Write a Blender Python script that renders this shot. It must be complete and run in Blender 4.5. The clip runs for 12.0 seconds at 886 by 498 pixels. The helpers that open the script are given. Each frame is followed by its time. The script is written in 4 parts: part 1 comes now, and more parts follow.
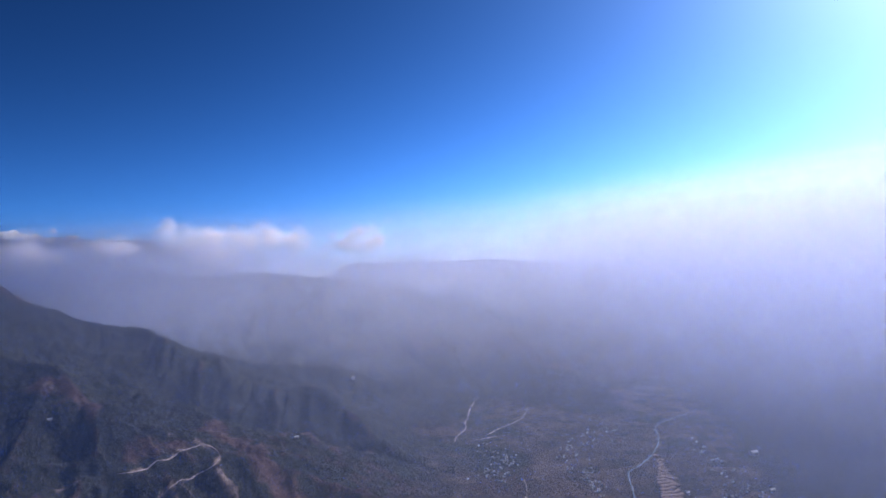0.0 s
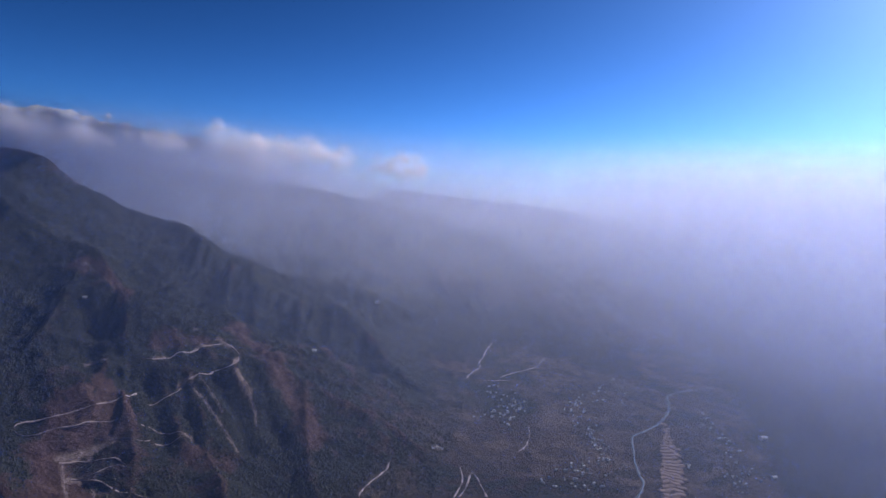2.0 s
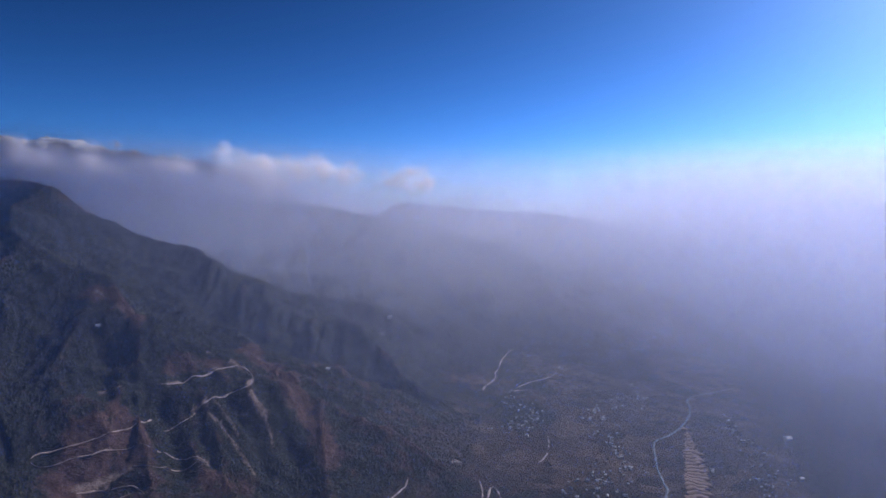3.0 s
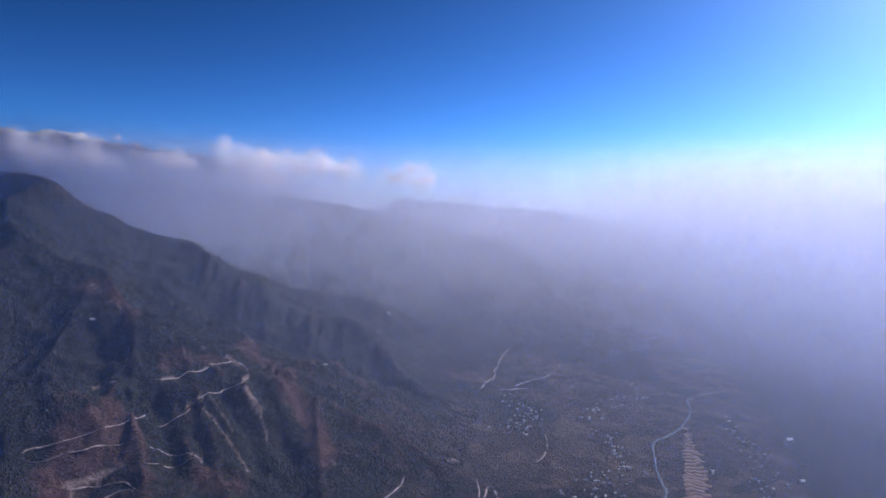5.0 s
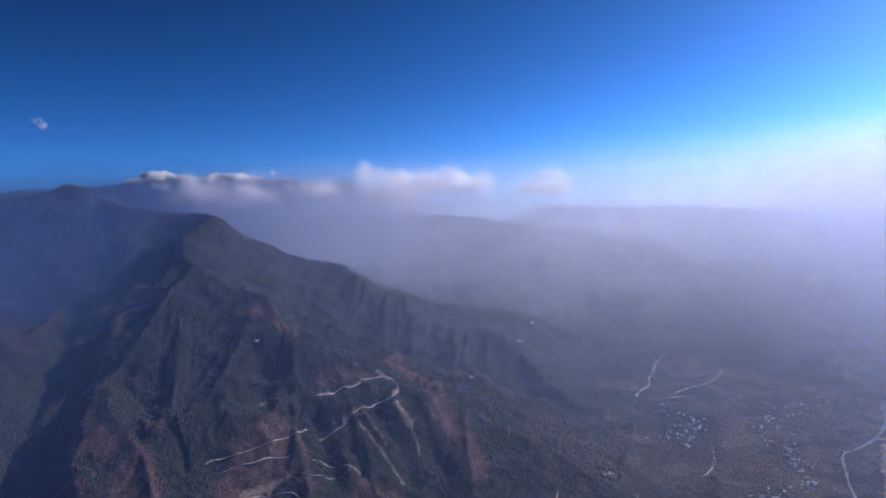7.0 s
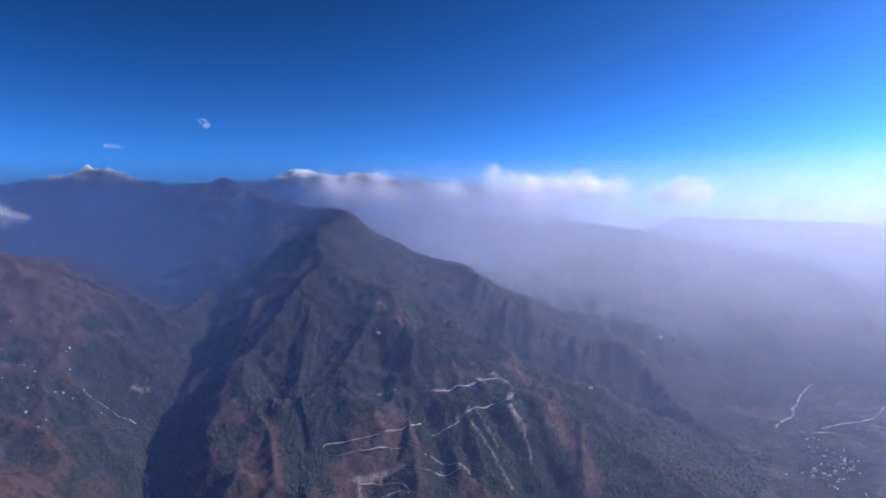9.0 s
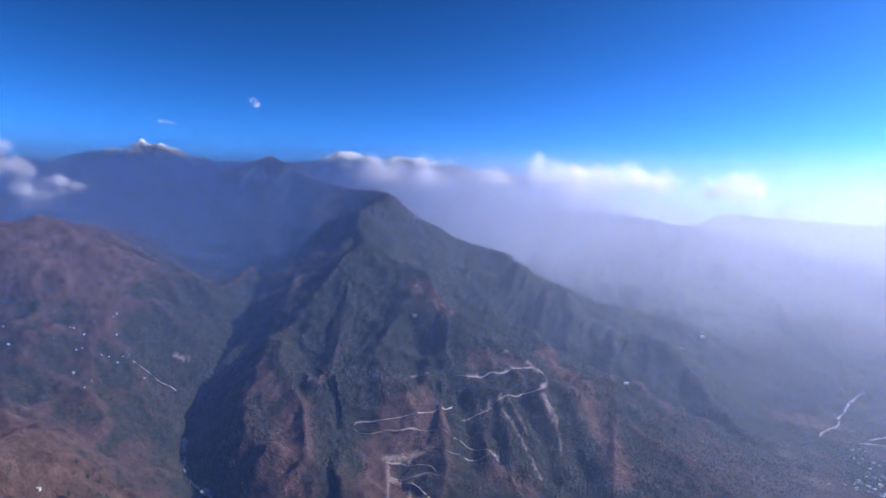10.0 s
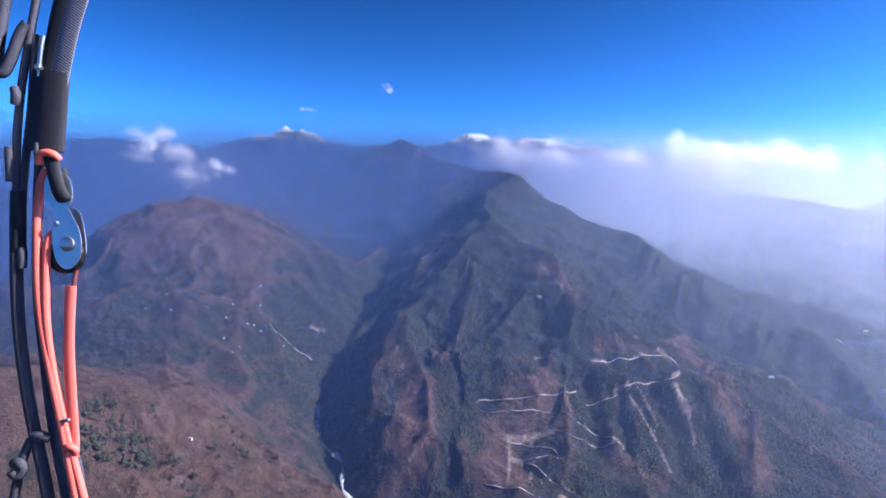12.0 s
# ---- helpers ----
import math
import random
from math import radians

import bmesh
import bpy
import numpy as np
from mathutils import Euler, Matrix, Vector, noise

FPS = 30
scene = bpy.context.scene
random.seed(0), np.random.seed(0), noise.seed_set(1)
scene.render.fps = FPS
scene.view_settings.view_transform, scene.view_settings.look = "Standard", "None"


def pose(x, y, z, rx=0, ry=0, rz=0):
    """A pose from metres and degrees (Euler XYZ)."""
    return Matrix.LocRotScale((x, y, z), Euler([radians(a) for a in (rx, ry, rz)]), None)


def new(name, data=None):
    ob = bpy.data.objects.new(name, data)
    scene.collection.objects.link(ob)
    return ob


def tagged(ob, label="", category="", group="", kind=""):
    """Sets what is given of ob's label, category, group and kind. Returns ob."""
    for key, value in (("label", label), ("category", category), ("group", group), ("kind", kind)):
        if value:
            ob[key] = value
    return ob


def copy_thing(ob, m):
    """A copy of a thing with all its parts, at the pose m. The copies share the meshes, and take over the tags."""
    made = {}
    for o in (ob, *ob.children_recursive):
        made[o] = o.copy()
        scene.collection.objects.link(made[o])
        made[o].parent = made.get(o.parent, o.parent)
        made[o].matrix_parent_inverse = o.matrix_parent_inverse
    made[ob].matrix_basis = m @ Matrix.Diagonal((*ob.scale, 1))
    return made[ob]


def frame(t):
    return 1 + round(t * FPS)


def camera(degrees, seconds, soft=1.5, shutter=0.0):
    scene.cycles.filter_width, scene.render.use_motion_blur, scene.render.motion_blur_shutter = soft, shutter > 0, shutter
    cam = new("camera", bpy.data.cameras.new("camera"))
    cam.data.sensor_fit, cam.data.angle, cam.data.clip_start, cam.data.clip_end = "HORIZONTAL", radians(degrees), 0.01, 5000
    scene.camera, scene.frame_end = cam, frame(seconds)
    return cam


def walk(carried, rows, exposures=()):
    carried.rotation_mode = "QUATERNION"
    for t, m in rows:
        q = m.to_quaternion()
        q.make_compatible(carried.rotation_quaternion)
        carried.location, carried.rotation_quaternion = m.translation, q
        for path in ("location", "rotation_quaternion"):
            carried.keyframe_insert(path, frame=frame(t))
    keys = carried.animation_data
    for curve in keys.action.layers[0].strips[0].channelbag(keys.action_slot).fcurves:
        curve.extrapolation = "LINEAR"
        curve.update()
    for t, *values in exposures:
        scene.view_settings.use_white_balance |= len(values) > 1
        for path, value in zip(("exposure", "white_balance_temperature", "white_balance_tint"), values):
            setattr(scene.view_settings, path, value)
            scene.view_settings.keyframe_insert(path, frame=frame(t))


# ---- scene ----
# The glider's camera: drifting ahead, turning left, sinking at the end.
cam = camera(70.8, 12.0, soft=1.6)
PATH = [
    (0.00, pose(-0.000, -0.170, 569.910, 90.38, 2.83, 4.33)),
    (0.50, pose(0.960, 3.850, 570.910, 88.54, -0.15, 2.22)),
    (1.00, pose(1.850, 7.870, 571.920, 86.83, -2.77, 2.44)),
    (1.50, pose(3.040, 11.870, 572.460, 84.85, -4.01, 5.84)),
    (2.00, pose(4.460, 15.960, 573.030, 84.41, -5.40, 8.19)),
    (2.50, pose(5.980, 19.960, 573.560, 84.28, -5.35, 8.67)),
    (3.00, pose(7.530, 23.820, 573.850, 85.42, -2.71, 8.98)),
    (3.20, pose(8.070, 25.420, 573.850, 85.08, -1.55, 9.20)),
    (4.80, pose(11.526, 38.229, 573.139, 84.41, -4.06, 10.42)),
    (5.00, pose(11.970, 39.830, 573.060, 85.09, -3.23, 9.21)),
    (5.50, pose(12.870, 43.790, 572.020, 85.08, 0.83, 8.86)),
    (6.00, pose(14.000, 47.950, 570.940, 85.88, 0.56, 11.90)),
    (6.50, pose(15.130, 52.240, 569.450, 85.12, 1.88, 17.41)),
    (7.00, pose(16.120, 56.180, 567.940, 85.95, 1.92, 21.70)),
    (7.20, pose(16.288, 57.767, 566.839, 84.85, -2.86, 24.30)),
    (8.80, pose(17.632, 70.463, 558.031, 86.34, -0.56, 31.81)),
    (9.00, pose(17.800, 72.050, 556.930, 86.61, -0.30, 33.47)),
    (9.50, pose(18.010, 76.010, 553.700, 85.69, -3.74, 36.41)),
    (10.00, pose(18.180, 80.010, 550.450, 85.39, -2.68, 37.44)),
    (10.50, pose(18.010, 83.700, 547.870, 84.93, -1.49, 40.08)),
    (11.00, pose(17.900, 88.200, 546.400, 84.16, -1.40, 43.50)),
    (11.25, pose(18.873, 90.675, 543.942, 84.05, -2.56, 45.31)),
    (11.40, pose(18.230, 91.177, 542.690, 84.27, -3.03, 46.45)),
    (11.50, pose(18.054, 91.258, 542.114, 84.39, -3.26, 47.06)),
    (11.60, pose(17.926, 91.214, 541.813, 84.19, -3.06, 47.64)),
    (11.70, pose(17.907, 91.198, 541.839, 84.69, -2.87, 48.60)),
    (11.80, pose(17.906, 91.197, 541.845, 83.72, -2.67, 48.72)),
    (11.90, pose(17.903, 91.195, 541.855, 82.75, -2.48, 48.73)),
    (12.00, pose(17.900, 91.200, 541.900, 83.37, -2.28, 49.21)),
]
EXPOSURES = [(0, 0.1, 5950, 17), (2.5, -0.25, 5950, 17), (5.5, 0.05, 5950, 17), (7, 0.1, 5900, 15), (9, 0.5, 5650, 14), (12, 1.15, 5650, 13)]
walk(cam, PATH, EXPOSURES)

# Winter daylight: the sun stands to the right of the valley, about ahead.
SUN_AZ, SUN_EL = radians(41), radians(36)
world = bpy.data.worlds.new("world")
scene.world = world
world.use_nodes = True
wn = world.node_tree.nodes
sky = wn.new("ShaderNodeTexSky")
sky.sky_type = "NISHITA"
sky.sun_disc = False
sky.sun_elevation, sky.sun_rotation = SUN_EL, SUN_AZ
# The view is from high over the haze: the sky's own bright rim lies below the land's edge.
way, lift = wn.new("ShaderNodeTexCoord"), wn.new("ShaderNodeVectorMath")
lift.operation = "ADD"
lift.inputs[1].default_value = (0, 0, 0.03)
world.node_tree.links.new(way.outputs["Generated"], lift.inputs[0])
world.node_tree.links.new(lift.outputs[0], sky.inputs["Vector"])
sky.altitude, sky.air_density, sky.dust_density, sky.ozone_density = 3000, 0.8, 8.0, 5.0
deep = wn.new("ShaderNodeGamma")
deep.inputs[1].default_value = 2.3
world.node_tree.links.new(sky.outputs[0], deep.inputs[0])
rich = wn.new("ShaderNodeHueSaturation")
rich.inputs["Hue"].default_value = 0.484
rich.inputs["Saturation"].default_value = 0.98
world.node_tree.links.new(deep.outputs[0], rich.inputs["Color"])
world.node_tree.links.new(rich.outputs[0], wn["Background"].inputs[0])
wn["Background"].inputs[1].default_value = 0.013
sun_dir = Vector((math.sin(SUN_AZ) * math.cos(SUN_EL), math.cos(SUN_AZ) * math.cos(SUN_EL), math.sin(SUN_EL)))
sun = new("sun", bpy.data.lights.new("sun", "SUN"))
sun.data.energy, sun.data.angle, sun.data.color = 5.0, radians(0.55), (1.0, 0.93, 0.84)
sun.rotation_euler = sun_dir.to_track_quat("Z", "Y").to_euler()
scene.cycles.transparent_max_bounces = 180

# The land, as heights over a plan in metres; the valley floor lies at 0.
def lattice(i, j, seed):
    h = (i.astype(np.int64) * 374761393 + j.astype(np.int64) * 668265263 + seed * 974634777) & 0xFFFFFFFF
    h = ((h ^ (h >> 13)) * 1274126177) & 0xFFFFFFFF
    h = ((h ^ (h >> 16)) * 2246822519) & 0xFFFFFFFF
    return ((h ^ (h >> 15)) & 0xFFFFFF) / 0xFFFFFF


def value_noise(x, y, seed=0):
    i, j = np.floor(x), np.floor(y)
    u, v = x - i, y - j
    u, v = u * u * u * (u * (u * 6 - 15) + 10), v * v * v * (v * (v * 6 - 15) + 10)
    a, b = lattice(i, j, seed), lattice(i + 1, j, seed)
    c, d = lattice(i, j + 1, seed), lattice(i + 1, j + 1, seed)
    return (a + (b - a) * u) * (1 - v) + (c + (d - c) * u) * v


def fbm(x, y, octaves=5, seed=0, gain=0.5):
    total, amp, norm = 0.0, 1.0, 0.0
    for k in range(octaves):
        total = total + amp * value_noise(x * 2 ** k + 17.3 * k, y * 2 ** k - 9.1 * k, seed + k)
        norm += amp
        amp *= gain
    return total / norm


def ridged(x, y, octaves=4, seed=0, gain=0.5):
    total, amp, norm = 0.0, 1.0, 0.0
    for k in range(octaves):
        total = total + amp * (1 - np.abs(2 * value_noise(x * 2 ** k + 5.7 * k, y * 2 ** k + 3.3 * k, seed + k) - 1))
        norm += amp
        amp *= gain
    return total / norm


# Crests: nodes of (x, y, height), then the fall of the flanks, the size of the ribs and gullies (metres across, depth).
CRESTS = [
    ([(-1295, 1590, 562), (-1080, 1795, 370), (-810, 2020, 242), (-540, 2180, 188), (-330, 2290, 80), (-70, 2345, 34), (140, 2470, 4)], 0.60, 130, 80),
    ([(-1295, 1590, 562), (-1155, 1386, 434), (-900, 1270, 328), (-815, 1235, 285), (-704, 1255, 228), (-610, 1262, 203), (-443, 1270, 124),
      (-300, 1283, 88), (-170, 1275, 28)], 0.64, 85, 40),
    ([(-1188, 1285, 436), (-1090, 945, 236), (-1062, 770, 190), (-1040, 690, 168)], 0.8, 90, 36),
    ([(-1051, 911, 236), (-878, 831, 160), (-748, 730, 106), (-640, 630, 50)], 0.7, 62, 44),
    ([(-1101, 1160, 332), (-950, 984, 219), (-817, 848, 138), (-719, 763, 106), (-620, 655, 55)], 0.7, 62, 44),
    ([(-815, 1235, 285), (-726, 1098, 192), (-650, 986, 130), (-575, 874, 87), (-480, 740, 30)], 0.62, 62, 44),
    ([(-704, 1255, 228), (-628, 1116, 153), (-531, 1000, 106), (-432, 901, 72), (-330, 800, 20)], 0.62, 62, 44),
    ([(-443, 1270, 124), (-380, 1120, 82), (-300, 1000, 30)], 0.52, 62, 40),
    ([(-2100, 1150, 390), (-1633, 671, 458), (-1494, 869, 361), (-1378, 971, 261), (-1310, 990, 205)], 0.52, 110, 44),
    ([(-1633, 671, 458), (-1576, 517, 371), (-1500, 403, 273), (-1380, 230, 140)], 0.52, 110, 44),
    ([(-1633, 671, 458), (-1320, 560, 262), (-1080, 520, 120)], 0.50, 100, 44),
    ([(-760, -60, 380), (-740, 120, 325), (-726, 247, 291), (-728, 300, 275), (-736, 355, 248), (-742, 420, 222), (-747, 485, 184), (-740, 541, 130), (-730, 575, 90)], 0.40, 110, 10),
    ([(-740, 120, 325), (-820, 235, 276), (-880, 225, 280), (-980, 200, 280)], 0.42, 110, 10),
    ([(-3518, 769, 640), (-3000, 1100, 600), (-2535, 1573, 587), (-2399, 1729, 649), (-2325, 1780, 680), (-2275, 1812, 703), (-2196, 1818, 683), (-2115, 1825, 646), (-1994, 1800, 614), (-1807, 1784, 586), (-1541, 1698, 569), (-1392, 1619, 564), (-1295, 1590, 562)], 0.58, 190, 80),
    ([(-4400, 900, 700), (-4015, 1584, 664), (-3820, 2030, 812), (-3640, 2300, 730), (-3303, 2978, 760), (-3186, 3107, 846), (-3030, 3270, 800), (-2848, 3430, 822),
      (-2267, 3910, 742), (-1800, 4200, 640)], 0.6, 260, 110),
    ([(-1900, 2650, 540), (-1243, 3137, 520), (-900, 3220, 478), (-520, 3270, 415), (-130, 3167, 328), (160, 3116, 226), (548, 3021, 196), (900, 2900, 40)], 0.42, 260, 70),
    ([(-900, 4050, 540), (165, 4117, 505), (989, 3897, 430), (1422, 3761, 326), (2000, 3500, 200)], 0.40, 300, 60),
    ([(1700, 600, 520), (1800, 1200, 520), (1950, 1800, 500), (2100, 2400, 420), (2400, 3000, 260)], 0.62, 190, 60),
]
# The stream's gorge, cut into the land: (x, y, bed).
GORGE = [(240, 1150, -4), (-100, 930, -3), (-420, 700, -2), (-640, 640, 4), (-720, 615, 14), (-817, 612, 28), (-938, 645, 45), (-999, 675, 60), (-1090, 740, 90), (-1210, 890, 150), (-1374, 1067, 215), (-1650, 1330, 300)]

# The bowl between two ridges: (x, y, bed).
HOLLOW = [(-960, 1570, 215), (-800, 1590, 130), (-600, 1620, 72), (-400, 1650, 38), (-170, 1600, 16)]

# Gullies scoured down the main hill's face, and the dry brown ribs between them: (x, y).
GULLIES = [[(-861, 922), (-794, 851), (-703, 753), (-671, 719)], [(-745, 1098), (-680, 1073), (-613, 1022), (-555, 962)], [(-587, 1152), (-505, 1101), (-446, 1048)],
           [(-538, 1202), (-468, 1152), (-411, 1098)], [(-576, 1048), (-506, 986), (-463, 945)]]
BROWN_RIBS = [[(-727, 984), (-679, 919)], [(-713, 1018), (-647, 951)], [(-736, 933), (-695, 872), (-595, 789)], [(-694, 851), (-609, 778)], [(-865, 808), (-776, 728), (-732, 674)],
              [(-1064, 860), (-940, 809)], [(-650, 1368), (-507, 1269), (-409, 1184), (-364, 1128)], [(-717, 1165), (-648, 1228)], [(-512, 970), (-461, 959)], [(-963, 1266), (-887, 1240), (-826, 1219)]]


def to_line(x, y, nodes, fall=0.0):
    """For each place: the distance to a line of nodes, the height there and the way along it, by the node line's highest flank."""
    best = np.full(x.shape, -1e9)
    dist, high, along = np.zeros(x.shape), np.zeros(x.shape), np.zeros(x.shape)
    run = 0.0
    for (ax, ay, az), (bx, by, bz) in zip(nodes, nodes[1:]):
        length = math.hypot(bx - ax, by - ay)
        t = np.clip(((x - ax) * (bx - ax) + (y - ay) * (by - ay)) / length ** 2, 0, 1)
        d = np.hypot(x - ax - t * (bx - ax), y - ay - t * (by - ay))
        z = az + t * (bz - az)
        mark = z * (fall > 0) - d * (fall if fall > 0 else 1)
        near = mark > best
        best = np.where(near, mark, best)
        dist, high, along = np.where(near, d, dist), np.where(near, z, high), np.where(near, run + t * length, along)
        run += length
    return dist, high, along


def land(x, y):
    """The height of the ground over the places x, y (arrays)."""
    x, y = np.asarray(x, float), np.asarray(y, float)
    wx = x + 60 * (fbm(x / 260, y / 260, 3, 11) - 0.5)
    wy = y + 60 * (fbm(x / 260, y / 260, 3, 23) - 0.5)
    total = 10 * (fbm(x / 420, y / 420, 3, 5) - 0.5)
    soft, far = 14.0, np.full(x.shape, 60.0)
    for k, (nodes, fall, width, depth) in enumerate(CRESTS):
        d, z, s = to_line(wx, wy, nodes, fall)
        ribs = np.abs(2 * value_noise(s / width + 0.0012 * d, d / (width * 5), 31 + 7 * k) - 1) ** 0.8
        ribs = ribs + 0.5 * np.abs(2 * value_noise(s / width * 2.6 + 0.0021 * d, d / (width * 2.4), 32 + 7 * k) - 1)
        grow = np.clip(d / (width * 1.6), 0, 1) * np.clip((z - fall * d + 20) / 110, 0, 1)
        flank = z - fall * d * (1 - 0.00012 * d) + depth * (ribs - 0.75) * grow
        far = np.where(flank > total, d, far)
        total = np.where(flank - total > 60, flank, np.where(total - flank > 60, total, np.logaddexp(np.clip(flank / soft, -700, 700), total / soft) * soft))
    d, z, s = to_line(x, y, GORGE)
    cut = z + 0.85 * np.maximum(d - 5, 0) + 10 * (fbm(x / 40, y / 40, 3, 77) - 0.5) * np.clip(d / 20, 0, 1)
    total = np.where(d < 260, np.minimum(total, cut), total)
    d, z, s = to_line(wx, wy, HOLLOW)
    ribs = np.abs(2 * value_noise(s / 75 + 0.001 * d, d / 420, 171) - 1) + 0.5 * np.abs(2 * value_noise(s / 31 + 0.002 * d, d / 200, 172) - 1)
    cut = z + 0.68 * np.maximum(d - 8, 0) + 46 * (ribs - 0.6) * np.clip((d - 20) / 120, 0, 1)
    total = np.where(d < 420, np.minimum(total, cut), total)
    up = np.clip(total / 60, 0.04, 1)
    furrows = ridged((x + 0.3 * wy) / 165, (y - 0.2 * wx) / 165, 4, 101, 0.45) - 0.62
    total = total + up * 62 * furrows * np.clip((far - 6) / 90, 0, 1) * np.clip(total / 150, 0, 1)
    total = total + up * (18 * (fbm(x / 150, y / 150, 4, 41) - 0.5) + 9 * (ridged(x / 45, y / 45, 4, 51) - 0.5))
    near = (x > -950) & (x < -300) & (y > 650) & (y < 1300)
    if near.any():
        nx, ny, cut = x[near] + 14 * (fbm(x[near] / 35, y[near] / 35, 3, 201) - 0.5), y[near] + 14 * (fbm(x[near] / 35, y[near] / 35, 3, 202) - 0.5), 0.0
        for nodes in GULLIES:
            cut = np.maximum(cut, (7 + 9 * fbm(nx / 60, ny / 60, 2, 205)) * np.exp(-(to_line(nx, ny, [(a, b, 0) for a, b in nodes])[0] / 17) ** 2))
        total[near] = total[near] - cut
    total = total + 75 * np.clip((np.hypot(x, y) - 3300) / 400, 0, 1) * np.clip((total - 560) / 120, 0, 1) * (ridged(x / 150, y / 150, 4, 161) - 0.62)
    return total


def material(name):
    m = bpy.data.materials.new(name)
    m.use_nodes = True
    return m, m.node_tree.nodes, m.node_tree.links, m.node_tree.nodes["Principled BSDF"]


def ramp(n, l, source, stops):
    r = n.new("ShaderNodeValToRGB")
    r.color_ramp.elements[0].position, r.color_ramp.elements[0].color = stops[0][0], (*stops[0][1], 1)
    r.color_ramp.elements[1].position, r.color_ramp.elements[1].color = stops[-1][0], (*stops[-1][1], 1)
    for p, c in stops[1:-1]:
        r.color_ramp.elements.new(p).color = (*c, 1)
    l.new(source, r.inputs[0])
    return r.outputs[0]


def noise_at(n, l, scale, detail=5, rough=0.55, squash=(1, 1, 1)):
    g, m, t = n.new("ShaderNodeNewGeometry"), n.new("ShaderNodeMapping"), n.new("ShaderNodeTexNoise")
    m.inputs["Scale"].default_value = squash
    t.inputs["Scale"].default_value, t.inputs["Detail"].default_value, t.inputs["Roughness"].default_value = scale, detail, rough
    l.new(g.outputs["Position"], m.inputs["Vector"])
    l.new(m.outputs[0], t.inputs["Vector"])
    return t.outputs[0]


def blend(n, l, fac, a, b):
    m = n.new("ShaderNodeMix")
    m.data_type = "RGBA"
    for socket, value in ((m.inputs[0], fac), (m.inputs[6], a), (m.inputs[7], b)):
        if isinstance(value, (int, float)):
            socket.default_value = value
        elif isinstance(value, tuple):
            socket.default_value = (*value, 1)
        else:
            l.new(value, socket)
    return m.outputs[2]


def math_of(n, l, op, a, b=None, clamp=False):
    m = n.new("ShaderNodeMath")
    m.operation, m.use_clamp = op, clamp
    for socket, value in ((m.inputs[0], a), (m.inputs[1], b)):
        if isinstance(value, (int, float)):
            socket.default_value = value
        elif value is not None:
            l.new(value, socket)
    return m.outputs[0]


def bump_of(n, l, height, strength, distance, bsdf):
    b = n.new("ShaderNodeBump")
    b.inputs["Strength"].default_value, b.inputs["Distance"].default_value = strength, distance
    l.new(height, b.inputs["Height"])
    l.new(b.outputs[0], bsdf.inputs["Normal"])


def attribute(n, name):
    a = n.new("ShaderNodeAttribute")
    a.attribute_name = name
    return a.outputs["Fac"]


